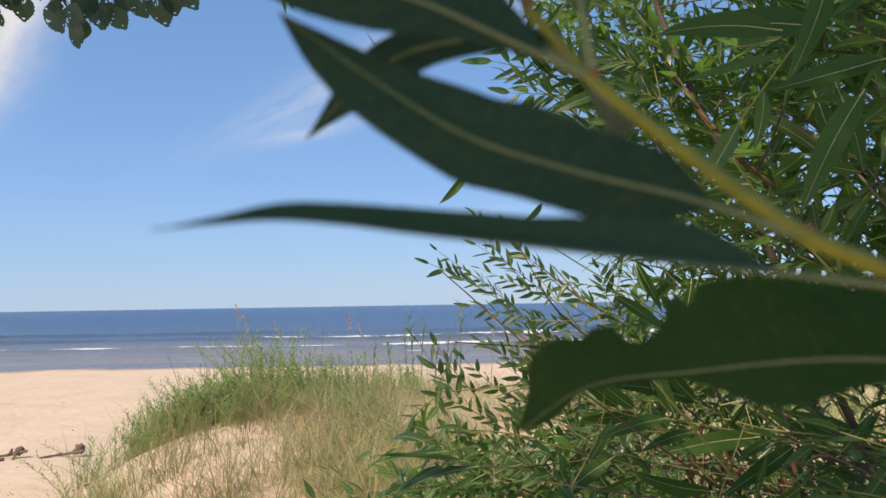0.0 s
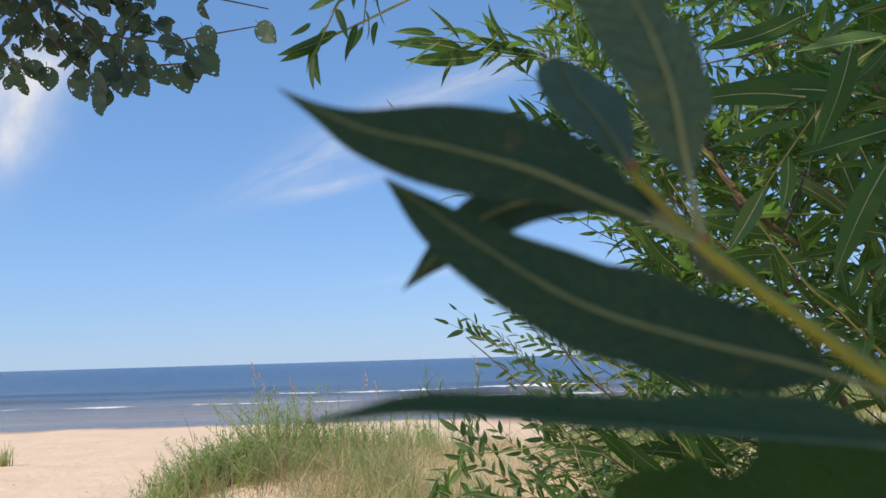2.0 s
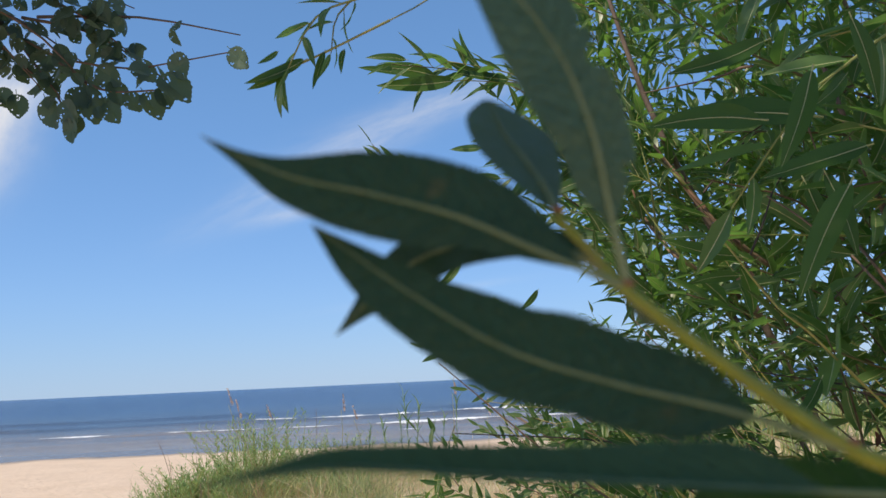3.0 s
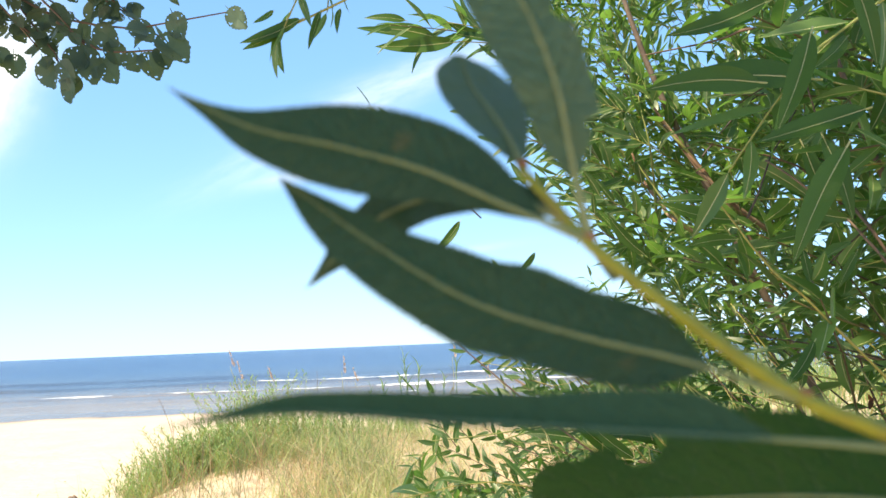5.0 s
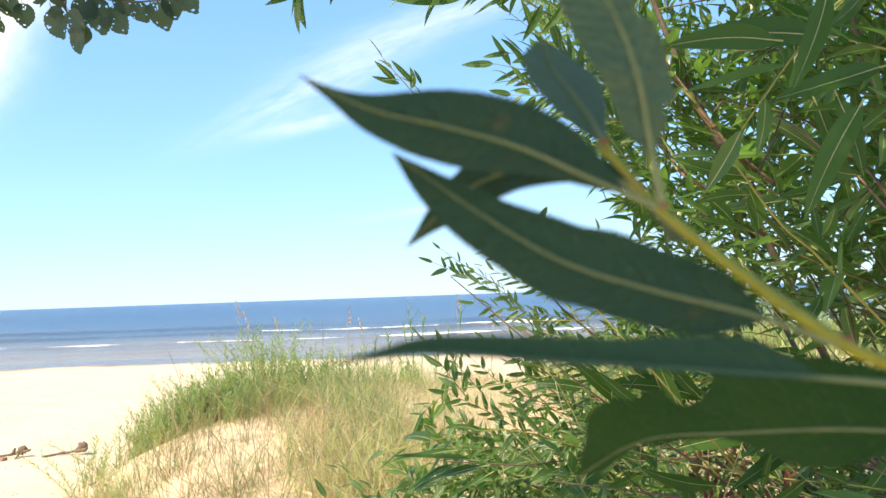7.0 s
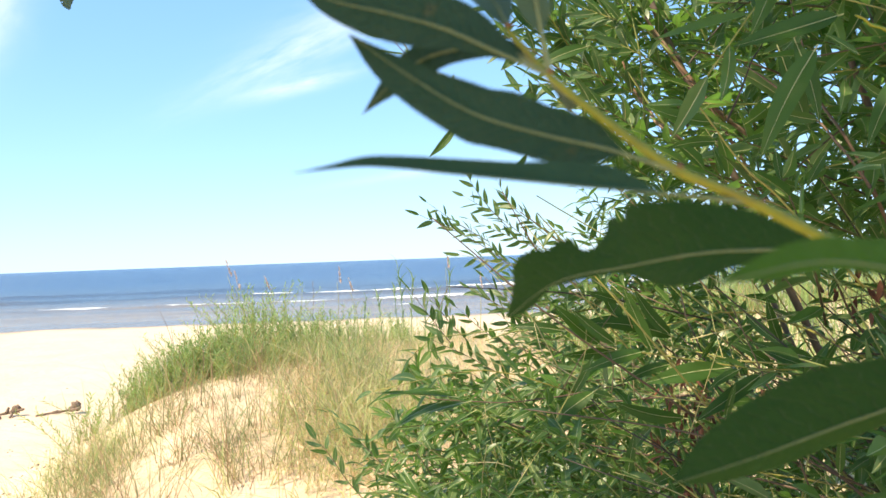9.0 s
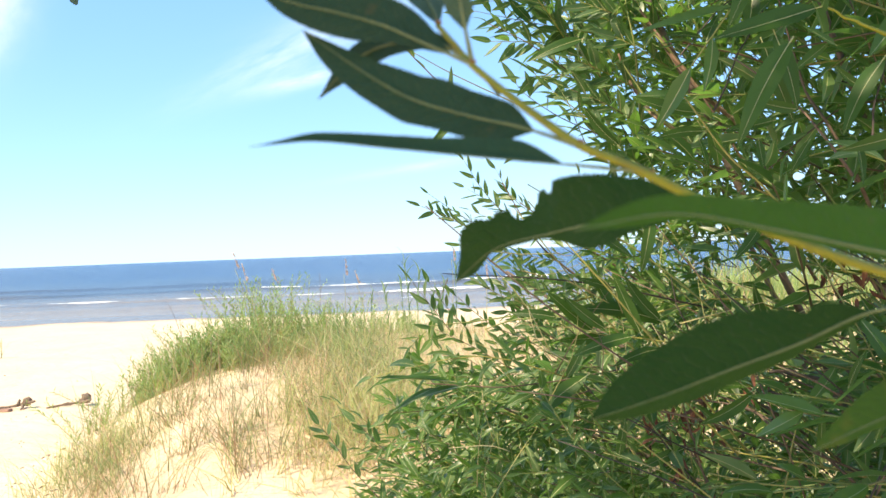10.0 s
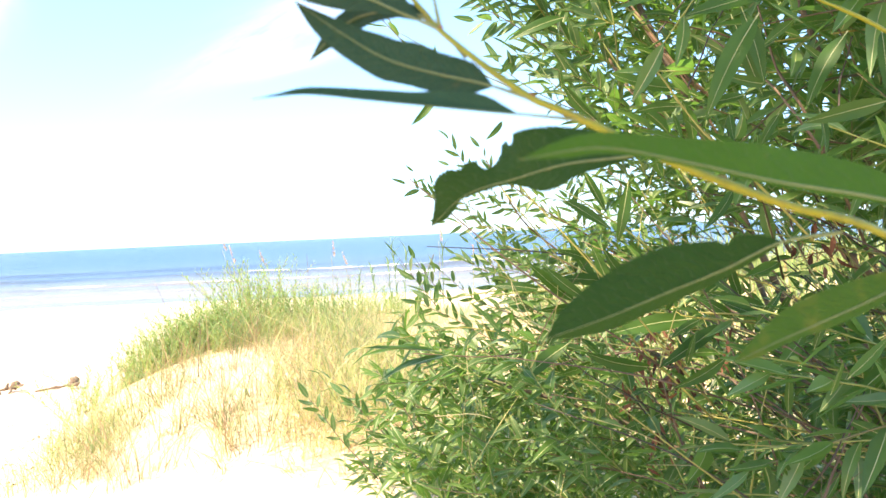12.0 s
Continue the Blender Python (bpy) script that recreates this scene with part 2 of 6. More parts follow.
def sea_material():
    m, n, l, p = shader("sea_water")
    tex = n.new("ShaderNodeTexCoord")
    o = tex.outputs["Object"]
    sep = n.new("ShaderNodeSeparateXYZ")
    l.new(o, sep.inputs[0])
    mp = n.new("ShaderNodeMapping")
    mp.inputs["Scale"].default_value = (0.05, 0.22, 1)
    l.new(o, mp.inputs[0])
    patch = noisy(n, l, 1.0, 4.0, 0.6, mp.outputs[0])
    d = calc(n, l, "ADD", calc(n, l, "DIVIDE", calc(n, l, "SUBTRACT", sep.outputs[1], 30.0), 130.0), calc(n, l, "MULTIPLY", calc(n, l, "SUBTRACT", patch, 0.5), 0.22))
    col = ramp(n, l, d, [(0.0, (0.34, 0.29, 0.245)), (0.10, (0.235, 0.215, 0.205)), (0.24, (0.075, 0.105, 0.155)), (0.6, (0.016, 0.062, 0.155)), (1.0, (0.010, 0.048, 0.140))]).outputs[0]
    mp4 = n.new("ShaderNodeMapping")
    mp4.inputs["Scale"].default_value = (0.06, 0.75, 1)
    l.new(o, mp4.inputs[0])
    streak = noisy(n, l, 1.0, 6.0, 0.7, mp4.outputs[0])
    near = ramp(n, l, calc(n, l, "DIVIDE", calc(n, l, "SUBTRACT", sep.outputs[1], 40.0), 30.0), [(0.0, (1, 1, 1)), (1.0, (0, 0, 0))]).outputs[0]
    mud = ramp(n, l, streak, [(0.5, (0, 0, 0)), (0.66, (1, 1, 1))]).outputs[0]
    col = blend(n, l, calc(n, l, "MULTIPLY", calc(n, l, "MULTIPLY", mud, near), 0.8), col, (0.17, 0.13, 0.095))
    col = blend(n, l, ramp(n, l, streak, [(0.3, (0.5, 0.5, 0.5)), (0.5, (0, 0, 0))]).outputs[0], col, (0.008, 0.030, 0.080))
    l.new(col, p.inputs["Base Color"])
    p.inputs["Roughness"].default_value = 0.22
    p.inputs["IOR"].default_value = 1.33
    mp2 = n.new("ShaderNodeMapping")
    mp2.inputs["Scale"].default_value = (0.5, 1.5, 1)
    l.new(o, mp2.inputs[0])
    chop = noisy(n, l, 1.0, 6.0, 0.65, mp2.outputs[0])
    mp3 = n.new("ShaderNodeMapping")
    mp3.inputs["Scale"].default_value = (0.04, 0.16, 1)
    l.new(o, mp3.inputs[0])
    swell = noisy(n, l, 1.0, 3.0, 0.5, mp3.outputs[0])
    bump(n, l, p, calc(n, l, "ADD", calc(n, l, "MULTIPLY", chop, 0.5), calc(n, l, "MULTIPLY", swell, 1.5)), 1.0, 0.8)
    return m


SAND, SEA = sand_material(), sea_material()
FOAM = plain_material("sea_foam", [(0.3, (0.62, 0.64, 0.65)), (0.6, (0.86, 0.87, 0.87))], 3.0, 0.8, 0.6, 0.05)
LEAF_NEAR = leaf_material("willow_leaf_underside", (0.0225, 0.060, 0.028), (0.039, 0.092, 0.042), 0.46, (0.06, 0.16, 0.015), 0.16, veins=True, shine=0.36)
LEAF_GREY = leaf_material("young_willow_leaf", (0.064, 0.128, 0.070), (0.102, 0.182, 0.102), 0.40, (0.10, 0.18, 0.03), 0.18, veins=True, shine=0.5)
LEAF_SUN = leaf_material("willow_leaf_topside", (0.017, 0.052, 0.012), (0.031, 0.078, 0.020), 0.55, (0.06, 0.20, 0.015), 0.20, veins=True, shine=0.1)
# lit copy of the leaf green: sunlight painted in as a brighter base
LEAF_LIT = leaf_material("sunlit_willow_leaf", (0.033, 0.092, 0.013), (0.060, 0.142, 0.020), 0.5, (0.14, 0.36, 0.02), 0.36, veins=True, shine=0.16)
# lighter copy of the topside: sun on a folded half, put into the colour
LEAF_HALF_LIT = leaf_material("half_lit_willow_leaf", (0.028, 0.064, 0.013), (0.046, 0.096, 0.018), 0.5, (0.10, 0.24, 0.02), 0.26, veins=True, shine=0.12)
LEAF_SPOT = leaf_material("spotted_willow_leaf", (0.045, 0.105, 0.015), (0.085, 0.160, 0.026), 0.5, (0.13, 0.30, 0.02), 0.34, veins=True, spots=True, shine=0.2)
# low gloss; the sky's pale reflection is painted into the base colour
LEAF_EDGE = leaf_material("dull_sky_pale_leaf", (0.036, 0.086, 0.046), (0.058, 0.120, 0.066), 0.6, (0.07, 0.18, 0.03), 0.16, veins=True, shine=0.12)
LEAF_LARGE = leaf_material("large_willow_leaf", (0.026, 0.068, 0.012), (0.052, 0.115, 0.022), 0.42, (0.15, 0.30, 0.02), 0.25, shine=0.3)
RIB_PALE = plain_material("pale_midrib", [(0.3, (0.34, 0.36, 0.14)), (0.7, (0.50, 0.50, 0.24))], 90.0, 0.45)
RIB = plain_material("leaf_midrib", [(0.3, (0.13, 0.17, 0.065)), (0.7, (0.24, 0.27, 0.11))], 220.0, 0.5)
BARK_YOUNG = plain_material("yellow_willow_bark", [(0.3, (0.15, 0.155, 0.012)), (0.52, (0.275, 0.27, 0.014)), (0.68, (0.21, 0.15, 0.018)), (0.76, (0.10, 0.05, 0.018))], 150.0, 0.4)
BUD = plain_material("brown_bud", [(0.3, (0.16, 0.05, 0.02)), (0.7, (0.32, 0.12, 0.05))], 300.0, 0.5)
LEAF_BUSH = leaf_material("willow_leaf", (0.022, 0.050, 0.014), (0.074, 0.136, 0.045), 0.36, (0.19, 0.39, 0.075), 0.40, pale=(0.125, 0.19, 0.105), shine=0.55)
LEAF_MASS = leaf_material("willow_foliage", (0.020, 0.048, 0.011), (0.080, 0.147, 0.039), 0.36, (0.21, 0.43, 0.07), 0.42, pale=(0.155, 0.215, 0.105), per="island", shine=0.55)
LEAF_DEAD = plain_material("withered_leaf", [(0.3, (0.10, 0.035, 0.018)), (0.7, (0.26, 0.10, 0.05))], 60.0, 0.8, per="island")
LEAF_ALDER = leaf_material("alder_leaf", (0.044, 0.080, 0.056), (0.090, 0.135, 0.096), 0.42, (0.16, 0.24, 0.08), 0.30, per="island")
LEAF_SHRUB = leaf_material("shrub_leaf", (0.15, 0.27, 0.105), (0.33, 0.46, 0.20), 0.45, (0.40, 0.52, 0.14), 0.42, per="island")
TWIG_YELLOW = plain_material("yellow_twig", [(0.3, (0.22, 0.20, 0.05)), (0.7, (0.38, 0.33, 0.08))], 60.0, 0.5)
TWIG_MIX = plain_material("willow_twig_bark", [(0.25, (0.10, 0.075, 0.035)), (0.4, (0.17, 0.15, 0.055)), (0.6, (0.22, 0.25, 0.07)), (0.9, (0.32, 0.34, 0.10))], 45.0, 0.5, per="island")
TWIG_PALE = plain_material("pale_dry_twig", [(0.2, (0.20, 0.12, 0.07)), (0.45, (0.36, 0.33, 0.10)), (0.7, (0.42, 0.36, 0.16)), (0.95, (0.50, 0.43, 0.30))], 40.0, 0.6, per="island")
TWIG_BROWN = plain_material("brown_twig_bark", [(0.3, (0.09, 0.055, 0.035)), (0.7, (0.20, 0.13, 0.085))], 45.0, 0.7)
BARK_RED = plain_material("reddish_flaking_bark", [(0.3, (0.10, 0.055, 0.032)), (0.5, (0.22, 0.13, 0.08)), (0.7, (0.40, 0.29, 0.20))], 55.0, 0.75, 0.6, 0.006)
TWIG_DARK = plain_material("dark_twig_bark", [(0.3, (0.030, 0.022, 0.017)), (0.7, (0.085, 0.058, 0.044))], 60.0, 0.65)
BARK = plain_material("grey_brown_bark", [(0.3, (0.085, 0.06, 0.045)), (0.7, (0.23, 0.17, 0.13))], 30.0, 0.8, 0.6, 0.01)
GRASS_GREEN = grass_material("dune_grass_green", (0.27, 0.36, 0.11), (0.50, 0.57, 0.23), 0.14, 0.45)
GRASS_MIX = grass_material("dune_grass_mixed", (0.34, 0.41, 0.14), (0.60, 0.62, 0.28), 0.34, 0.45, (0.56, 0.44, 0.24), (0.76, 0.64, 0.40), (0.52, 0.38, 0.22))
GRASS_MEADOW = grass_material("meadow_grass", (0.22, 0.32, 0.09), (0.40, 0.50, 0.20), 0.14, 0.4)
GRASS_DRY = grass_material("dry_dune_grass", (0.36, 0.44, 0.19), (0.54, 0.58, 0.30), 0.76, 0.35, (0.58, 0.42, 0.25), (0.78, 0.62, 0.41), (0.56, 0.40, 0.25))
GRASS_STEM = grass_material("sparse_dune_grass", (0.13, 0.21, 0.07), (0.30, 0.38, 0.16), 0.34, 0.6, (0.34, 0.20, 0.12), (0.58, 0.41, 0.25), (0.36, 0.22, 0.13))
REED = leaf_material("reed_blade", (0.15, 0.24, 0.13), (0.24, 0.34, 0.19), 0.45, (0.25, 0.40, 0.12), 0.35)
SEED = plain_material("seed_head", [(0.3, (0.56, 0.36, 0.25)), (0.7, (0.74, 0.54, 0.40))], 90.0, 0.8)
DRIFT = plain_material("weathered_driftwood", [(0.3, (0.08, 0.05, 0.032)), (0.55, (0.20, 0.14, 0.10)), (0.75, (0.36, 0.29, 0.23))], 30.0, 0.85, 0.8, 0.02)
BOARD = plain_material("reddish_old_board", [(0.3, (0.20, 0.10, 0.07)), (0.7, (0.42, 0.26, 0.19))], 24.0, 0.85, 0.7, 0.01)
DEBRIS = plain_material("dark_wood_bits", [(0.3, (0.06, 0.04, 0.03)), (0.7, (0.22, 0.15, 0.10))], 60.0, 0.9)


# ---- helpers of the scene ----
def part(name, bm, material, parent, label=""):
    """Links a bmesh as one mesh object under a thing or a part."""
    me = bpy.data.meshes.new(name)
    bm.to_mesh(me)
    bm.free()
    for m in (material if isinstance(material, (list, tuple)) else (material,)):
        me.materials.append(m)
    ob = new(name, me)
    ob.parent = parent
    if label:
        ob["label"] = label
    return ob


def mesh_part(name, data, material, parent, label=""):
    """The same for lists of vertices, faces and, if given, texture coordinates by vertex."""
    verts, faces, uvs = data
    me = bpy.data.meshes.new(name)
    me.from_pydata(verts, [], faces)
    if uvs is not None:
        lay = me.uv_layers.new(name="UVMap")
        idx = np.empty(len(me.loops), dtype=np.int32)
        me.loops.foreach_get("vertex_index", idx)
        lay.data.foreach_set("uv", np.asarray(uvs, dtype=np.float32)[idx].ravel())
    for m in (material if isinstance(material, (list, tuple)) else (material,)):
        me.materials.append(m)
    me.update()
    ob = new(name, me)
    ob.parent = parent
    if label:
        ob["label"] = label
    return ob


def smooth(ob):
    for f in ob.data.polygons:
        f.use_smooth = True
    return ob


def spline(ctrl, n):
    """n + 1 points along a smooth curve through the control points, and its tangents."""
    c = [Vector(p) for p in ctrl]
    c = [c[0] * 2 - c[1]] + c + [c[-1] * 2 - c[-2]]
    segs = len(c) - 3
    pts, tans = [], []
    for i in range(n + 1):
        s = i / n * segs
        k = min(int(s), segs - 1)
        t = s - k
        a, b, d, e = c[k], c[k + 1], c[k + 2], c[k + 3]
        pts.append(0.5 * (2 * b + (d - a) * t + (2 * a - 5 * b + 4 * d - e) * t * t + (3 * b - a - 3 * d + e) * t ** 3))
        tans.append((0.5 * ((d - a) + 2 * (2 * a - 5 * b + 4 * d - e) * t + 3 * (3 * b - a - 3 * d + e) * t * t)).normalized())
    return pts, tans


def tube(ctrl, r0, r1, n=10, sides=6, wobble=0.0, rng=random, verts=None, faces=None):
    """A tapering round stem along a curve, as vertices and faces."""
    verts = [] if verts is None else verts
    faces = [] if faces is None else faces
    pts, tans = spline(ctrl, n)
    base = len(verts)
    ref = Vector((0.31, 0.2, 0.93))
    for i, (p, t) in enumerate(zip(pts, tans)):
        s = t.cross(ref).normalized()
        u = s.cross(t)
        r = (r0(i / n) if callable(r0) else r0 + (r1 - r0) * i / n) * (1 + wobble * rng.uniform(-1, 1))
        for k in range(sides):
            a = 2 * math.pi * k / sides
            verts.append(p + s * (r * math.cos(a)) + u * (r * math.sin(a)))
    for i in range(n):
        for k in range(sides):
            a, b = base + i * sides + k, base + i * sides + (k + 1) % sides
            faces.append((a, b, b + sides, a + sides))
    faces.append(tuple(base + k for k in reversed(range(sides))))
    faces.append(tuple(base + n * sides + k for k in range(sides)))
    return verts, faces


def leaf_blade(ctrl, outline, face, fold=0.12, n=240, across=5, teeth=0.030, bites=(), wave=0.0, seed=0):
    """A willow leaf along its midrib: two halves folded up a little, toothed edges, bites eaten out.
    outline: the widths of the two halves, in millimetres, at even steps from foot to tip.
    face: the way that the blade looks. bites: (along from, to, side, depth)."""
    rng = random.Random(seed)
    pts, tans = spline(ctrl, n)
    wide, _ = spline([Vector((u / 1000, v / 1000, 0)) for u, v in outline], n)
    verts, faces, uvs = [], [], []
    for i, (p, t) in enumerate(zip(pts, tans)):
        s = i / n
        side = t.cross(Vector(face)).normalized()
        up = side.cross(t).normalized()
        for k in range(-across, across + 1):
            f = k / across
            w = max(0.00003, wide[i].x if f > 0 else wide[i].y)
            if abs(k) == across:
                w *= 1 + teeth * (1, 0.3, -1)[i % 3] + rng.uniform(-0.012, 0.012)
            for b0, b1, sd, dep in bites:
                if b0 < s < b1 and f * sd > 0:
                    w *= 1 - dep * abs(math.sin(math.pi * (s - b0) / (b1 - b0))) ** 0.5
            off = side * (w * f) + up * (abs(f) * w * fold - 0.10 * w * f * f + wave * w * abs(f) * math.sin(s * 17 + (0 if f > 0 else 2)))
            verts.append(p + off)
            uvs.append((s, 0.5 + 0.5 * f))
    row = 2 * across + 1
    for i in range(n):
        for k in range(row - 1):
            a = i * row + k
            faces.append((a, a + 1, a + row + 1, a + row))
    return verts, faces, uvs


def small_leaf(length, half, droop, fold, n=7, sickle=0.0, rib=0.055):
    """A narrow leaf along +x from its stalk, looking up along z: a long-pointed blade, bent to one side, and a raised midrib."""
    verts, faces, mats = [], [], []
    stalk = 0.07 * length

    def spine(s):
        return (stalk + (length - stalk) * s, sickle * length * (s * (1 - s) * 1.6 + 0.35 * s * s * s), -droop * length * s * s * (0.6 + 0.4 * s))

    for i in range(n + 1):
        s = (i / n) ** 1.08
        x, y, z = spine(s)
        w = half * max(0.02, 2.02 * (s + 0.012) ** 0.62 * max(0.0, 1 - s) ** 0.95)
        dip = 0.10 * w * math.sin(9 * s + 5 * sickle)
        verts += [(x, y - w, z + fold * w + dip), (x, y - 0.5 * w, z + 0.62 * fold * w), (x, y, z), (x, y + 0.5 * w, z + 0.62 * fold * w), (x, y + w, z + fold * w - dip)]
    for i in range(n):
        a = 5 * i
        for k in range(4):
            faces.append((a + k, a + k + 5, a + k + 6, a + k + 1))
            mats.append(0)
    r = half * rib
    b = len(verts)
    m = max(4, n // 2 + 1)
    for i in range(m + 1):
        s = i / m * 0.96
        x, y, z = spine(s) if i else (0.0, 0.0, 0.0)
        rr = r * (1.25 - 0.95 * s)
        verts += [(x, y - rr, z - rr * 0.4), (x, y + rr, z - rr * 0.4), (x, y, z + rr * 1.1)]
    for i in range(m):
        a = b + 3 * i
        for k in range(3):
            faces.append((a + k, a + (k + 1) % 3, a + 3 + (k + 1) % 3, a + 3 + k))
            mats.append(1)
    return verts, faces, mats


def slim_leaf(half, droop, fold, sickle):
    """The same leaf with few faces, for the mass of the crown."""
    verts, faces = [(0.0, 0.0, 0.0)], []
    cuts = ((0.10, 0.45), (0.30, 0.96), (0.55, 0.86), (0.80, 0.46))
    for s, w in cuts:
        y = sickle * (s * (1 - s) * 1.6 + 0.35 * s * s * s)
        z = -droop * s * s
        w *= half
        verts += [(s, y - w, z + fold * w), (s, y - 0.038 * half, z), (s, y + 0.038 * half, z), (s, y + w, z + fold * w)]
    verts.append((1.0, 0.35 * sickle, -droop))
    faces += [(0, 1, 2), (0, 2, 3), (0, 3, 4)]
    mats = [0, 1, 0]
    for i in range(3):
        a = 1 + 4 * i
        faces += [(a, a + 4, a + 5, a + 1), (a + 1, a + 5, a + 6, a + 2), (a + 2, a + 6, a + 7, a + 3)]
        mats += [0, 1, 0]
    faces += [(13, 17, 14), (14, 17, 15), (15, 17, 16)]
    return verts, faces, mats + [0, 1, 0]


def leaf_mesh(name, data, mats):
    verts, faces, idx = data
    me = bpy.data.meshes.new(name)
    me.from_pydata(verts, [], faces)
    for m in mats:
        me.materials.append(m)
    me.polygons.foreach_set("material_index", idx)
    me.polygons.foreach_set("use_smooth", [True] * len(faces))
    me.update()
    return me


def axes(along, up, at, scale=1.0):
    """A pose whose x runs along, with z as near to up as it goes."""
    x = Vector(along).normalized()
    y = Vector(up).cross(x)
    if y.length < 1e-4:
        y = Vector((0, 1, 0)).cross(x)
    y.normalize()
    z = x.cross(y)
    m = Matrix((x, y, z)).transposed().to_4x4()
    return Matrix.Translation(at) @ m @ Matrix.Scale(scale, 4)


def step(a, b, x):
    t = min(1.0, max(0.0, (x - a) / (b - a)))
    return t * t * (3 - 2 * t)


# ---- ground, sea ----
def foot_x(y):
    """The left foot of the dune."""
    return -2.75 + 0.45 * max(0.0, 6.2 - y) + 0.10 * max(0.0, y - 6.6)


def ground_height(x, y):
    beach = 0.02 - 0.0165 * max(0.0, y - 9.0) if y < 60 else -0.86
    if y > 34:
        beach = -0.3925 - 0.03 * (min(y, 80) - 34)
    back = 0.28 * (1 - step(3.0, 8.0, y)) * step(-6.5, -2.6, x) + 0.1 * (1 - step(2.0, 7.0, y))
    wob = 0.12 * noise.noise(Vector((x * 0.6, y * 0.6, 0.3)))
    edge = step(foot_x(y) - 1.0 + wob, foot_x(y) + 1.3 + wob, x)
    along = step(3.2, 7.3, y) * (1 - step(8.6, 13.0, y))
    h = beach + back + 0.84 * edge * along + 0.30 * step(1.1, 3.0, x) * step(4.5, 7.5, y) * (1 - step(9.5, 14.0, y))
    h += 0.028 * noise.noise(Vector((x * 1.1, y * 1.1, 2.0))) + 0.012 * noise.noise(Vector((x * 3.1, y * 3.1, 5.0)))
    if 8 < y < 34:
        h += 0.03 * noise.noise(Vector((x * 0.5, y * 0.7, 8.0)))
    return h


def turf_cover(x, y):
    """Where the ground is matted with dead grass and roots."""
    c = step(-0.9, 0.2, x + 0.25 * noise.noise(Vector((x, y, 0)))) * step(4.6, 6.0, y) * (1 - step(13, 16, y))
    right = step(1.0, 3.0, x + 0.8 * noise.noise(Vector((x * 0.7, y * 0.7, 3)))) * (1 - step(14, 20, y))
    return max(c, right)


def build_ground():
    near_x = [-14 + 0.14 * i for i in range(int(26 / 0.14) + 1)]
    near_y = [-2 + 0.14 * i for i in range(int(18 / 0.14) + 1)]
    xs = [-4500, -1200, -400, -150, -70, -40, -25, -18] + near_x + [16, 22, 32, 50, 90, 200, 600, 1500, 4500]
    ys = [-900, -200, -60, -20, -8, -4] + near_y + [16.5 + 0.6 * i for i in range(30)] + [36, 42, 50, 60, 80, 150, 400, 1200, 4700]
    verts = [(x, y, ground_height(x, y)) for y in ys for x in xs]
    w = len(xs)
    faces = [(j * w + i, j * w + i + 1, (j + 1) * w + i + 1, (j + 1) * w + i) for j in range(len(ys) - 1) for i in range(w - 1)]
    ob = smooth(mesh_part("ground", (verts, faces, None), SAND, None))
    att = ob.data.attributes.new("turf", "FLOAT", "POINT")
    att.data.foreach_set("value", [turf_cover(x, y) for y in ys for x in xs])
    tagged(ob, "pale dry beach sand rising into a low dune", "sand ground", kind="structure")


def wave_height(x, y):
    h = 0.05 * noise.noise(Vector((x * 0.10, y * 0.35, 1.0))) + 0.02 * noise.noise(Vector((x * 0.3, y * 0.9, 4.0)))
    for y0, amp, wid, wan in BREAKERS:
        c = y0 + wan * noise.noise(Vector((x * 0.05, y0, 0))) + 0.8 * noise.noise(Vector((x * 0.22, y0, 3))) + 0.3 * noise.noise(Vector((x * 0.9, y0, 6)))
        a = amp * (0.55 + 0.6 * noise.noise(Vector((x * 0.07, y0 * 2, 9))))
        d = (y - c) / wid
        h += max(0, a) * math.exp(-(d * d) * (3.0 if d < 0 else 0.8))
    return h * step(31.0, 36.0, y)


BREAKERS = ((39.5, 0.10, 0.9, 2.0), (46.0, 0.26, 1.3, 1.6), (58.5, 0.36, 1.6, 1.8), (72.0, 0.30, 2.2, 2.5))


def build_sea():
    xs = [-4500, -1500, -500, -200, -110, -80] + [-62 + 0.9 * i for i in range(150)] + [80, 110, 200, 500, 1500, 4500]
    ys = [30.0 + 0.42 * i for i in range(125)] + [84, 88, 93, 100, 110, 125, 150, 200, 300, 500, 900, 1600, 2800, 4600]
    verts = [(x, y, -0.40 + wave_height(x, y)) for y in ys for x in xs]
    w = len(xs)
    faces = [(j * w + i, j * w + i + 1, (j + 1) * w + i + 1, (j + 1) * w + i) for j in range(len(ys) - 1) for i in range(w - 1)]
    ob = smooth(mesh_part("water", (verts, faces, None), SEA, None))
    tagged(ob, "blue sea with small swell, brownish in the shallows", "sea", kind="structure")


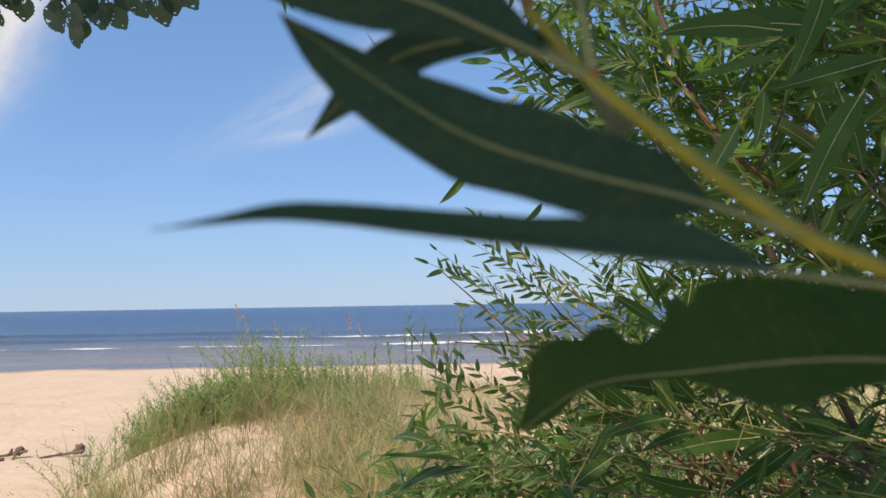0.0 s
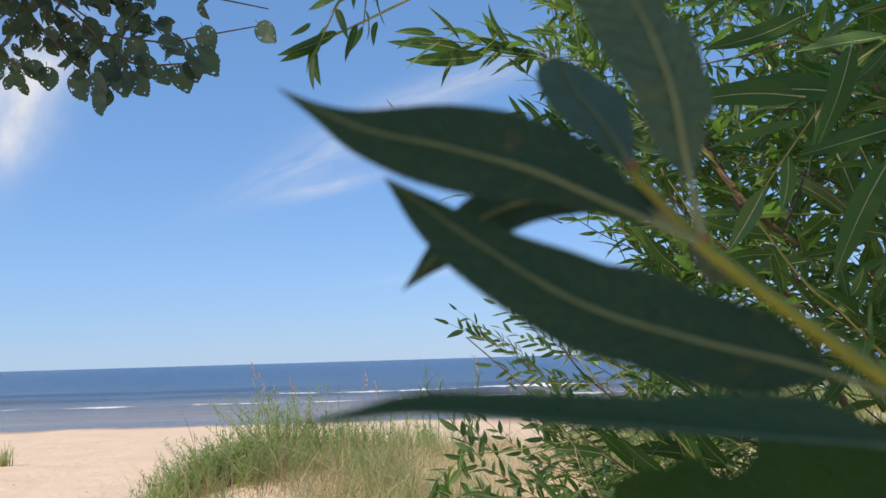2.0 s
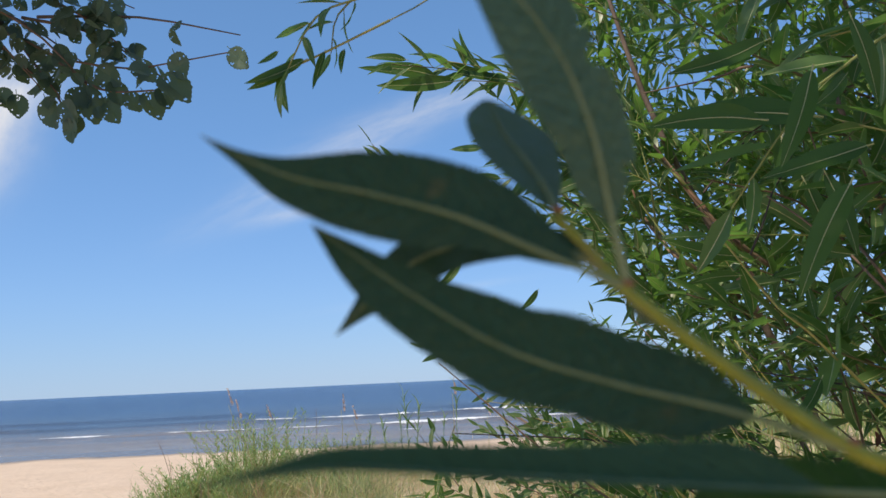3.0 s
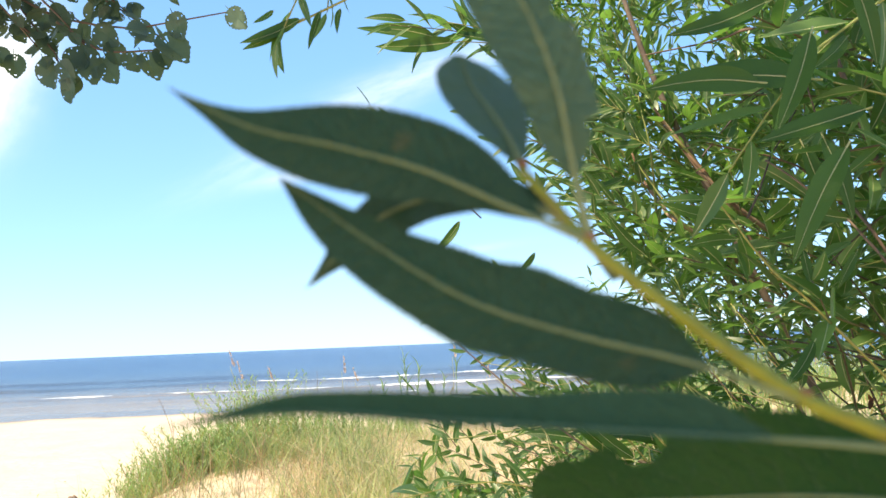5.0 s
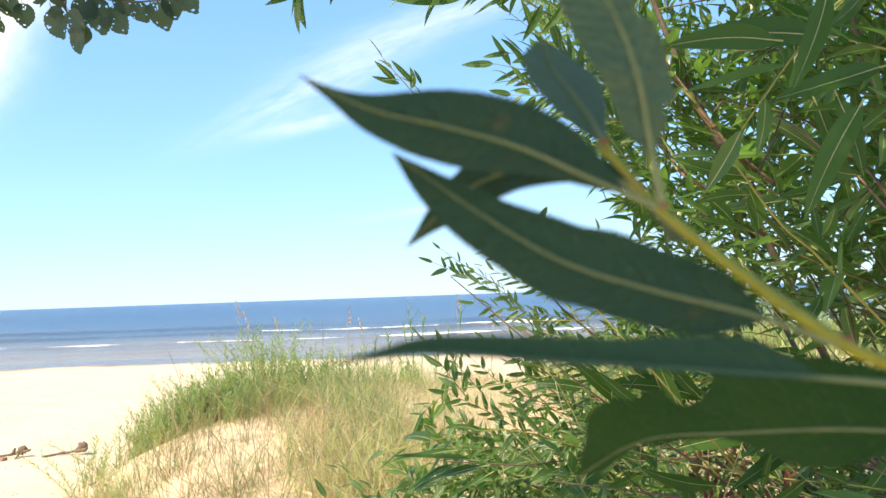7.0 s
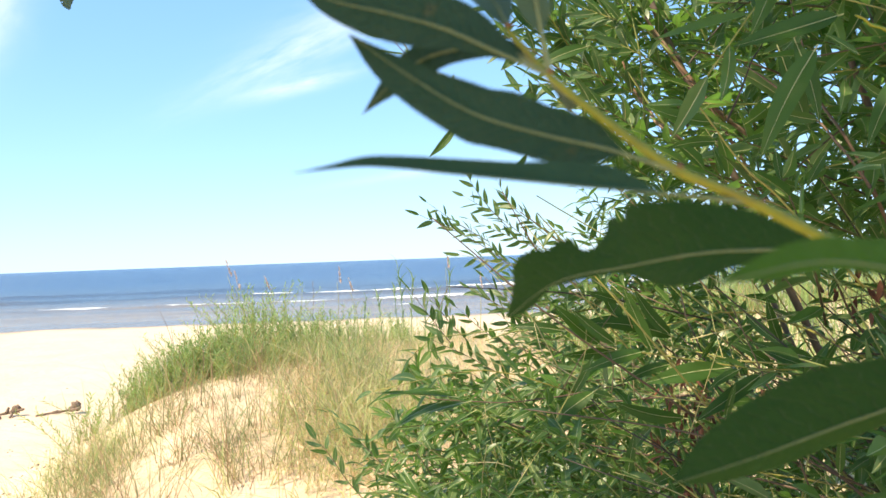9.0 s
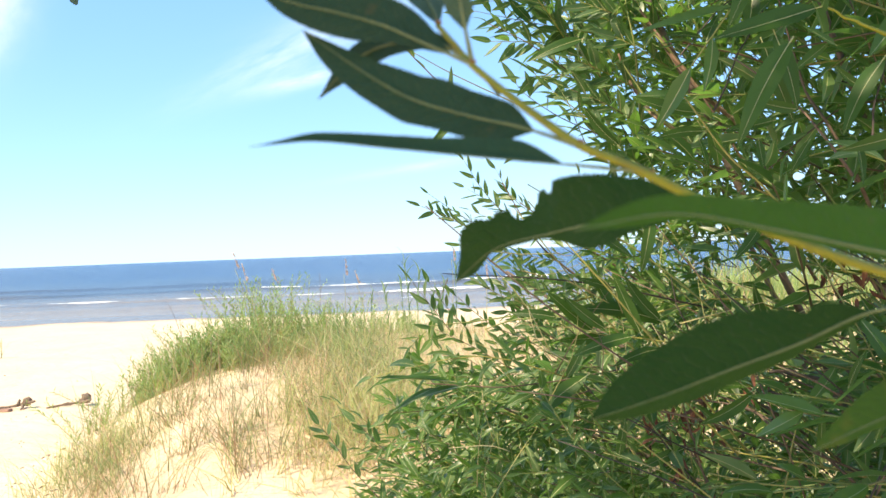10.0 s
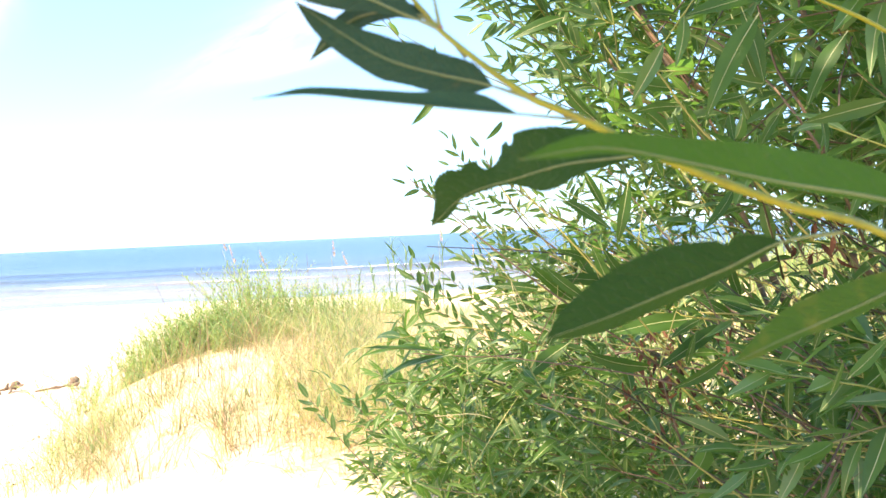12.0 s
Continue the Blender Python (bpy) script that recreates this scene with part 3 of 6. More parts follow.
def build_foam(x0, x1, y0, wan, high, seed):
    """A breaking crest: a lumpy roll of foam with a torn skirt in front of it."""
    rng = random.Random(seed)
    n = max(12, int((x1 - x0) / 0.14))
    verts, faces = [], []
    prof = 9
    for i in range(n + 1):
        x = x0 + (x1 - x0) * i / n
        c = y0 + wan * noise.noise(Vector((x * 0.05, y0, 0))) + 0.6 * noise.noise(Vector((x * 0.22, y0, 3)))
        end = abs(math.sin(math.pi * i / n)) ** 0.6
        lump = end * max(0.14, 0.60 + 1.3 * noise.noise(Vector((x * 0.4, seed, 0))) + 0.5 * noise.noise(Vector((x * 2.1, seed, 5)))) * (0.40 + 0.25 * step(-9, -2, x))
        z0 = -0.40 + wave_height(x, c)
        for k in range(prof):
            s = k / (prof - 1)
            yy = c - 1.1 * lump * (1 - s) ** 1.4 + 0.5 * lump * s + rng.uniform(-0.05, 0.05)
            zz = -0.40 + wave_height(x, yy) + lump * high * math.sin(math.pi * (0.06 + 0.9 * s)) * (1 + rng.uniform(-0.3, 0.3)) - 0.01
            verts.append((x + rng.uniform(-0.04, 0.04), yy, zz))
    for i in range(n):
        for k in range(prof - 1):
            a = i * prof + k
            faces.append((a, a + prof, a + prof + 1, a + 1))
    ob = smooth(mesh_part("breaking_wave", (verts, faces, None), FOAM, None))
    tagged(ob, "white foam crest of a small breaking wave", "wave foam", "breaking waves")


build_ground()
build_sea()
foam_rng = random.Random(3)
for y0, wan, high, start, stop, gap in ((46.0, 1.6, 0.075, -27.0, 20.0, 0.6), (58.5, 1.8, 0.13, -12.0, 18.0, 1.2), (41.5, 2.0, 0.018, -24.0, 12.0, 3.5)):
    x0 = start
    while x0 < stop:
        x1 = x0 + foam_rng.uniform(2.5, 11.0)
        build_foam(x0, x1, y0, wan, high * foam_rng.uniform(0.6, 1.3), foam_rng.randint(1, 999))
        x0 = x1 + foam_rng.expovariate(1 / gap)


# ---- dune grass, herbs, driftwood ----
def grass_patch(name, count, place, tall, width, lean, material, label, seed, clump=7):
    """Many bent blades in tufts. place(rng): a spot (x, y) or None."""
    rng = random.Random(seed)
    verts, faces, uvs = [], [], []
    made = 0
    while made < count:
        spot = place(rng)
        if spot is None:
            continue
        gust, turn, grown = rng.uniform(-0.3, 0.3), rng.uniform(0, 2 * math.pi), rng.uniform(0.62, 1.15)
        for _ in range(rng.randint(max(1, clump // 2), clump)):
            x, y = spot[0] + rng.gauss(0, 0.035), spot[1] + rng.gauss(0, 0.035)
            z = ground_height(x, y) - 0.015
            h = rng.uniform(*tall) * rng.uniform(0.8, 1.1) * grown
            a = turn + rng.gauss(0, 1.0)
            l = abs(rng.gauss(0, lean))
            dx, dy = math.cos(a) * l + gust * lean, math.sin(a) * l
            w = width * rng.uniform(0.6, 1.3)
            ta = rng.uniform(0, math.pi)
            sx, sy = math.cos(ta) * w, math.sin(ta) * w
            b = len(verts)
            bend = rng.uniform(1.15, 2.1)
            for k in range(5):
                s = k / 4
                ww = (1 - s) ** 0.7 + 0.04
                off = s ** bend * h
                px, py, pz = x + dx * off, y + dy * off, z + h * s * (1 - 0.25 * l * s)
                verts += [(px - sx * ww, py - sy * ww, pz), (px + sx * ww, py + sy * ww, pz)]
                uvs += [(s, 0), (s, 1)]
            for k in range(4):
                a0 = b + 2 * k
                faces.append((a0, a0 + 1, a0 + 3, a0 + 2))
            made += 1
    ob = mesh_part(name, (verts, faces, uvs), material, None)
    return tagged(ob, label, "dune grass", kind="stuff")


def in_box(x0, x1, y0, y1, keep=None):
    def place(rng):
        x, y = rng.uniform(x0, x1), rng.uniform(y0, y1)
        if keep and rng.random() > keep(x, y):
            return None
        return x, y
    return place


def patchy(x, y, s=1.3, z=0.0):
    return min(1.0, max(0.0, 0.5 + 1.3 * noise.noise(Vector((x * s, y * s, z)))))


grass_patch("dune_grass", 1000, in_box(-2.4, 0.1, 7.35, 9.2, lambda x, y: step(-2.3, -1.9, x) * patchy(x, y, 1.5, 2.0)), (0.16, 0.56), 0.0026, 0.9, GRASS_GREEN,
            "dense green dune grass on the crest of the dune", 1)
grass_patch("slope_grass", 1900, in_box(-2.75, -0.3, 4.4, 7.3, lambda x, y: step(0.40, 0.85, patchy(x, y, 3.0)) * step(foot_x(y) - 0.05, foot_x(y) + 0.5, x)), (0.22, 0.66), 0.0024, 1.15, GRASS_STEM,
            "sparse leaning dune grass standing in bare sand", 2, 4)
grass_patch("slope_grass", 1300, in_box(-2.9, -0.3, 4.4, 7.3, lambda x, y: (0.15 + patchy(x, y, 1.8, 5.0)) * step(foot_x(y) - 0.25, foot_x(y) + 0.5, x)), (0.10, 0.44), 0.0017, 1.4, GRASS_STEM,
            "thin half-dry grass scattered over bare sand", 12, 3)
grass_patch("foot_grass", 950, in_box(-2.95, -1.6, 4.6, 6.6, lambda x, y: math.exp(-((x + 2.22) / 0.27) ** 2 - ((y - 5.5) / 0.55) ** 2) + 0.05 * patchy(x, y, 2.2, 3.0) * step(foot_x(y) - 0.4, foot_x(y), x)), (0.12, 0.42), 0.0019, 1.5, GRASS_GREEN,
            "low tangled tuft of grass at the foot of the dune", 3, 10)
grass_patch("dry_grass", 6600, in_box(-1.9, 1.6, 4.0, 9.4, lambda x, y: (0.25 + 0.75 * patchy(x, y, 1.1, 4.0)) * step(-0.95, -0.45, x + 0.30 * (y - 5.2)) * (1 - 0.6 * math.exp(-((x - 0.1) / 0.5) ** 2 - ((y - 7.4) / 0.8) ** 2))), (0.06, 0.26), 0.0032, 1.6, GRASS_DRY,
            "straw-coloured dry grass matted on the dune", 4, 10)
grass_patch("dry_grass", 4400, in_box(-1.9, 1.5, 4.0, 8.2, lambda x, y: (0.25 + patchy(x, y, 1.4, 7.0)) * step(-0.95, -0.45, x + 0.30 * (y - 5.2)) * (1 - 0.8 * math.exp(-((x - 0.1) / 0.5) ** 2 - ((y - 7.4) / 0.8) ** 2))), (0.10, 0.34), 0.0032, 1.7, GRASS_DRY,
            "taller straw-coloured grass on the dune side", 5, 9)
grass_patch("slope_grass", 2300, in_box(-1.2, 0.4, 4.2, 6.8, lambda x, y: math.exp(-((x + 0.42) / 0.42) ** 2 - ((y - 5.5) / 0.8) ** 2)), (0.20, 0.54), 0.0034, 1.5, GRASS_MIX,
            "fresh green leaning grass on the side of the dune", 13, 9)
grass_patch("crest_grass", 1500, in_box(-2.3, -0.5, 6.3, 7.7, lambda x, y: math.exp(-((y - 7.05 + 0.10 * (x + 1.4) - 0.35 * noise.noise(Vector((x * 2.2, 0, 4)))) / 0.28) ** 2) * patchy(x, y, 2.4, 9.0)), (0.14, 0.44), 0.0030, 1.3, GRASS_GREEN,
            "mixed green and straw grass along the edge of the bare sand", 21, 6)
grass_patch("ridge_grass", 1500, in_box(-0.2, 4.5, 8.4, 11.5), (0.12, 0.30), 0.0032, 0.7, GRASS_DRY,
            "straw-yellow grass along the ridge of the dune", 14, 8)
grass_patch("ridge_grass", 1300, in_box(-0.7, 4.5, 8.6, 11.5), (0.14, 0.38), 0.0032, 0.6, GRASS_MIX,
            "pale green grass along the ridge of the dune", 6, 8)
grass_patch("meadow_grass", 11000, in_box(1.0, 8.0, 4.0, 10.5), (0.25, 0.62), 0.0065, 0.5, GRASS_MEADOW,
            "fresh green grass behind the willow bush", 7, 10)
grass_patch("foot_grass", 420, in_box(-2.5, -1.7, 4.5, 5.9, lambda x, y: math.exp(-((x + 2.08) / 0.20) ** 2 - ((y - 5.0) / 0.5) ** 2)), (0.18, 0.46), 0.0022, 1.7, GRASS_STEM,
            "sprawling half-dry grass at the foot of the dune", 23, 6)
grass_patch("beach_tuft", 90, in_box(-9.25, -8.9, 17.3, 17.6), (0.3, 0.5), 0.008, 0.25, GRASS_GREEN,
            "small lone tuft of grass on the beach", 8, 10)


def grass_stalk(x, y, height, lean, head, rng):
    """A tall stalk with two or three leaves and a feathery seed head."""
    base = Vector((x, y, ground_height(x, y) - 0.02))
    root = tagged(new("grass_stalk"), "tall grass stalk with a pale brown seed head" if head else "bare brown dead grass stalk on the dune", "grass stalk", "tall grass stalks")
    root.location = base
    if head:
        height -= 0.15
    top = Vector((lean, rng.uniform(-0.05, 0.05), height))
    ctrl = [Vector((0, 0, 0)), top * 0.35 + Vector((-lean * 0.3, 0, 0)), top * 0.7 + Vector((-lean * 0.25, 0, 0)), top + Vector((-0.03, 0, 0))]
    v, f = tube(ctrl, 0.0035, 0.0018, 8, 5)
    smooth(mesh_part("stem", (v, f, None), TWIG_YELLOW if head else TWIG_BROWN, root))
    if head:
        verts, faces = [], []
        tip = (ctrl[3] - ctrl[2]).normalized()
        for i in range(46):
            s = rng.random()
            p = top + tip * (s * 0.17 - 0.02)
            a = rng.uniform(0, 6.28)
            out = Vector((math.cos(a), math.sin(a), 1.3)).normalized()
            q = p + out * (0.034 * (1 - 0.6 * s))
            sd = Vector((-math.sin(a), math.cos(a), 0)) * 0.005
            b = len(verts)
            verts += [p, p.lerp(q, 0.5) + sd, q, p.lerp(q, 0.5) - sd]
            faces.append((b, b + 1, b + 2, b + 3))
        mesh_part("seed_head", (verts, faces, None), SEED, root)


rng = random.Random(40)
for x, y, h, lean, head in ((-1.74, 7.9, 1.0, -0.08, True), (-1.70, 7.95, 0.88, -0.05, True), (-1.44, 8.1, 0.80, -0.06, True), (-0.90, 8.3, 0.82, 0.04, True), (-0.72, 8.5, 0.70, -0.04, True), (0.15, 8.6, 0.92, 0.04, True),
                            (0.5, 8.8, 0.72, 0.03, True), (-2.36, 8.0, 0.92, -0.15, False), (-2.40, 8.05, 0.74, 0.02, False), (-1.91, 6.65, 0.32, -0.01, False), (-1.2, 8.7, 0.68, 0.05, False),
                            (-1.62, 6.0, 0.42, 0.05, False), (-2.05, 7.6, 0.55, 0.03, False)):
    grass_stalk(x, y, h, lean, head, rng)


def reed(x, y, height, lean, rng):
    """A tall broad-bladed grass: an upright stem with long arching blades set by turns."""
    root = tagged(new("reed"), "tall blue-green broad-bladed grass on the dune ridge", "reed", "reeds on the ridge")
    root.location = (x, y, ground_height(x, y) - 0.02)
    top = Vector((lean, 0.0, height))
    ctrl = [Vector((0, 0, 0)), top * 0.5 + Vector((-lean * 0.2, 0, 0)), top * 0.85]
    v, f = tube(ctrl, 0.0045, 0.002, 8, 5)
    smooth(mesh_part("stem", (v, f, None), REED, root))
    pts, _ = spline(ctrl, 20)
    for i in range(9):
        p = pts[4 + round(i * 16 / 8)]
        side = (1 if i % 2 else -1) * rng.uniform(0.5, 1.0)
        out = Vector((side, rng.uniform(-0.6, 0.3), 0))
        ln, w = height * rng.uniform(0.20, 0.34), rng.uniform(0.006, 0.010)
        rise = rng.uniform(0.75, 0.95) if i < 7 else 0.98
        verts, faces = [], []
        across = Vector((-out.y, out.x, 0)).normalized() + Vector((0.4, -0.4, 0))
        for k in range(6):
            q = k / 5
            c = p + Vector((0, 0, ln * rise * q * (1 - 0.30 * q))) + out * (ln * 0.42 * q * q)
            ww = w * max(0.05, (1 - q) ** 0.6)
            verts += [c - across * ww, c + across * ww]
        for k in range(5):
            faces.append((2 * k, 2 * k + 1, 2 * k + 3, 2 * k + 2))
        smooth(mesh_part("blade", (verts, faces, None), REED, root))


rng = random.Random(44)
for x, z, lean in ((-0.27, 1.78, -0.05), (-0.20, 1.62, 0.04), (0.05, 1.50, 0.03), (-0.50, 1.44, -0.05), (0.19, 1.80, 0.02), (-0.07, 1.48, 0.06), (-0.68, 1.42, 0.04), (-0.34, 1.52, -0.02)):
    reed(x, 8.6 + 0.2 * math.sin(9 * x), z - ground_height(x, 8.6), lean, rng)


def leafy_stems(verts, faces, sv, sf, x, y, height, leaf_len, rng, spread=0.25, count=38):
    """One upright shoot of a low shrub, with narrow leaves all along."""
    z = ground_height(x, y) - 0.02
    a = rng.uniform(0, 6.28)
    l = abs(rng.gauss(0, spread)) * height
    p0 = Vector((x, y, z))
    p1 = p0 + Vector((math.cos(a) * l * 0.4, math.sin(a) * l * 0.4, height * 0.5))
    p2 = p0 + Vector((math.cos(a) * l, math.sin(a) * l, height))
    tube([p0, p1, p2], 0.003, 0.0012, 4, 4, 0, rng, sv, sf)
    pts, tans = spline([p0, p1, p2], count)
    for i in range(2, count + 1):
        b = a + i * 2.4 + rng.uniform(-0.4, 0.4)
        out = (Vector((math.cos(b), math.sin(b), 0)) * 0.8 + tans[i] * rng.uniform(0.6, 1.2)).normalized()
        ln = leaf_len * rng.uniform(0.6, 1.15)
        sd = out.cross(Vector((rng.uniform(-.4, .4), rng.uniform(-.4, .4), 1))).normalized() * (ln * 0.10)
        p = pts[i]
        k = len(verts)
        dr = Vector((0, 0, -0.12 * ln))
        verts += [p, p + out * ln * 0.45 + sd, p + out * ln + dr, p + out * ln * 0.45 - sd, p + out * ln * 0.5 + Vector((0, 0, -0.04 * ln))]
        faces += [(k, k + 1, k + 4), (k + 1, k + 2, k + 4), (k + 2, k + 3, k + 4), (k + 3, k, k + 4)]


def low_shrub(name, spots, tall, leaf_len, label, seed, spread=0.3):
    """A low leafy shrub of many shoots."""
    rng = random.Random(seed)
    verts, faces, sv, sf = [], [], [], []
    for x, y in spots(rng):
        leafy_stems(verts, faces, sv, sf, x, y, rng.uniform(*tall), leaf_len, rng, spread)
    root = tagged(new(name), label, "shrub", "low shrubs on the dune")
    x0, y0 = sum(v.x for v in sv) / len(sv), sum(v.y for v in sv) / len(sv)
    root.location = (x0, y0, ground_height(x0, y0))
    shift = -root.location
    mesh_part("stem_thicket", ([v + shift for v in sv], sf, None), TWIG_YELLOW, root)["kind"] = "stuff"
    fo = mesh_part("foliage", ([v + shift for v in verts], faces, None), LEAF_SHRUB, root)
    fo["kind"] = "stuff"


def blob(x, y, rx, ry, n):
    def spots(rng):
        return [(x + rng.gauss(0, rx), y + rng.gauss(0, ry)) for _ in range(n)]
    return spots


low_shrub("creeping_willow", blob(-2.20, 6.98, 0.15, 0.20, 140), (0.16, 0.42), 0.052, "low green leafy shrub at the edge of the dune grass", 51, 0.35)
low_shrub("creeping_willow", blob(-1.88, 7.05, 0.18, 0.24, 150), (0.18, 0.46), 0.054, "low green leafy shrub among dune grass", 52, 0.45)
low_shrub("creeping_willow", blob(-1.55, 7.62, 0.2, 0.26, 130), (0.26, 0.70), 0.054, "tallest green leafy shrub on the crest of the dune", 53, 0.4)
low_shrub("creeping_willow", blob(-1.70, 7.02, 0.16, 0.13, 80), (0.12, 0.32), 0.050, "low green leafy shrub at the edge of bare sand", 58, 0.5)
low_shrub("creeping_willow", blob(-1.1, 8.0, 0.22, 0.25, 90), (0.20, 0.46), 0.056, "low green leafy shrub mixed with pale grass", 54, 0.4)
low_shrub("creeping_willow", blob(-0.6, 8.2, 0.28, 0.3, 50), (0.12, 0.34), 0.056, "thin green leafy shrub mixed with straw grass", 57, 0.4)
low_shrub("creeping_willow", blob(-2.50, 6.35, 0.08, 0.13, 12), (0.16, 0.34), 0.061, "thin leafy shrub at the foot of the dune", 55, 0.5)


def driftwood(spot, turn, trunk, stubs, label):
    """A weathered piece of wood lying on the sand: a knotty stem with broken stubs."""
    rng = random.Random(len(stubs) + 9)
    x, y = spot
    root = tagged(new("driftwood"), label, "driftwood", "driftwood on the beach")
    root.matrix_world = pose(x, y, ground_height(x, y), 0, 0, turn) @ Matrix.Scale(0.72, 4)
    v, f = tube(trunk[0], trunk[1], trunk[2], 22, 10, 0.24, rng)
    smooth(mesh_part("stem", (v, f, None), DRIFT, root))
    for ctrl, r0, r1 in stubs:
        v, f = tube(ctrl, r0, r1, 7, 7, 0.2, rng)
        smooth(mesh_part("stub", (v, f, None), DRIFT, root))


driftwood((-5.05, 10.4), 8, ([(-0.40, 0, 0.025), (-0.12, 0.03, 0.045), (0.04, 0, 0.09), (0.12, 0.02, 0.16)], lambda t: 0.022 + 0.050 * step(0.45, 0.75, t) * (1 - 0.6 * step(0.85, 1.0, t)), 0),
          [([(0.02, 0, 0.08), (0.13, -0.05, 0.10), (0.22, -0.06, 0.12)], 0.035, 0.015), ([(0.0, 0, 0.07), (0.03, -0.12, 0.03), (0.02, -0.2, 0.01)], 0.03, 0.012), ([(-0.08, 0, 0.06), (-0.06, 0.05, 0.14)], 0.03, 0.02)],
          "grey weathered knotty driftwood stump on pale sand")
driftwood((-4.45, 10.5), 20, ([(-0.46, -0.05, 0.012), (-0.25, 0.0, 0.03), (0.0, 0, 0.05), (0.14, 0.03, 0.10), (0.21, 0.05, 0.17)], lambda t: 0.016 + 0.012 * t + 0.062 * step(0.55, 0.80, t) * (1 - 0.55 * step(0.86, 1.0, t)), 0),
          [([(0.05, 0, 0.06), (0.16, -0.07, 0.07), (0.24, -0.08, 0.10)], 0.045, 0.02), ([(-0.2, 0, 0.04), (-0.12, 0.08, 0.05)], 0.02, 0.01)],
          "brown forked driftwood branch lying on pale sand")


def build_plank():
    """A worn board, half sunk in the sand beside the driftwood."""
    bm = bmesh.new()
    bmesh.ops.create_cube(bm, size=1.0)
    for v in bm.verts:
        v.co = Vector((v.co.x * 0.62, v.co.y * 0.09, v.co.z * 0.035))
    bmesh.ops.subdivide_edges(bm, edges=[e for e in bm.edges if abs(e.verts[0].co.x - e.verts[1].co.x) > 0.3], cuts=8)
    for v in bm.verts:
        v.co.y += 0.012 * math.sin(v.co.x * 9) + 0.006 * noise.noise(v.co * 20)
        v.co.z += 0.010 * noise.noise(v.co * 9)
    bmesh.ops.bevel(bm, geom=bm.edges[:], offset=0.005, segments=1, affect="EDGES")
    ob = part("weathered_board", bm, BOARD, None)
    x, y = -5.42, 10.25
    ob.matrix_world = pose(x, y, ground_height(x, y) + 0.012, 2, -1, -6)
    tagged(ob, "reddish worn wooden board half sunk in sand", "board")


build_plank()


def build_debris():
    """Bits of bark, reed and pebbles strewn over the sand."""
    rng = random.Random(77)
    verts, faces = [], []
    for i in range(240):
        if i < 60:
            x, y = rng.gauss(-5.2, 0.9), rng.gauss(9.6, 1.1)
        elif i < 130:
            x, y = rng.uniform(-3.1, -2.35), rng.uniform(4.6, 6.4)
        elif i < 180:
            x, y = rng.uniform(-4.2, -2.3), rng.uniform(5.0, 9.0)
        else:
            x, y = rng.uniform(-9, -2.4), rng.uniform(6, 20)
        r = rng.uniform(0.004, 0.012) * (1 if rng.random() < 0.88 else 1.8)
        st, a = rng.uniform(1, 3.5), rng.uniform(0, 3.14)
        z = ground_height(x, y)
        b = len(verts)
        for k in range(6):
            t = k / 6 * 6.283
            px, py = math.cos(t) * r * st * rng.uniform(0.8, 1.2), math.sin(t) * r
            verts.append((x + px * math.cos(a) - py * math.sin(a), y + px * math.sin(a) + py * math.cos(a), z - 0.004))
        verts.append((x, y, z + r * 0.9))
        faces += [(b + k, b + (k + 1) % 6, b + 6) for k in range(6)]
    ob = mesh_part("beach_litter", (verts, faces, None), DEBRIS, None)
    tagged(ob, "dark bits of wood and reed strewn on the sand", "beach litter", kind="stuff")


build_debris()


# ---- alder tree, whose lowest branch hangs into view ----
def round_leaf_data(n=16, eaten=None):
    """An alder leaf along +x: broadly egg-shaped with a short point, toothed edge, cupped; eaten: seed of its holes."""
    rng = random.Random(eaten)
    verts, faces = [(0.5, 0, -0.05)], []
    lobes = rng.uniform(0, 6.28)
    rings = (1.0,) if eaten is None else (0.25, 0.45, 0.62, 0.78, 0.9, 1.0)
    for ring in rings:
        for k in range(n):
            t = 2 * math.pi * k / n
            r = 0.5 * ring
            if ring == 1.0:
                r *= 1 + 0.028 * (1 if k % 2 else -1) + (0.04 * math.sin(3 * t + lobes) + rng.uniform(-0.03, 0.02) if eaten is not None else 0)
                r *= 1 + 0.20 * math.exp(-(min(t, 2 * math.pi - t) / 0.30) ** 2)
            cup = 0.06 * math.sin(2 * t + lobes) * ring if eaten is not None else 0
            verts.append((0.5 + r * math.cos(t), 0.82 * r * math.sin(t), 0.09 * ring * abs(math.sin(t)) - 0.07 * ring * math.cos(t) + cup - 0.05 * (1 - ring)))
    faces += [(0, 1 + k, 1 + (k + 1) % n) for k in range(n)]
    gone = {(rng.randrange(1, len(rings) - 2), rng.randrange(n)) for _ in range(7)} if eaten is not None else set()
    for j in range(len(rings) - 1):
        for k in range(n):
            if (j, k) not in gone:
                p, q = 1 + j * n, 1 + (j + 1) * n
                faces.append((p + k, q + k, q + (k + 1) % n, p + (k + 1) % n))
    verts += [(-0.28, 0.014, 0), (-0.28, -0.014, 0), (0.05, -0.014, 0), (0.05, 0.014, 0)]
    b = len(verts) - 4
    faces.append((b, b + 1, b + 2, b + 3))
    return [Vector(v) for v in verts], faces


def add_copy(verts, faces, data, m):
    b = len(verts)
    verts += [m @ v for v in data[0]]
    faces += [tuple(b + i for i in f) for f in data[1]]


ALDER_LEAF = round_leaf_data()
ALDER_NEAR = [round_leaf_data(44, k) for k in range(1, 7)]
alder = tagged(new("alder_tree"), "alder tree with dark rounded leaves overhanging the path", "tree")
alder.location = (-2.6, -1.6, 0.2)


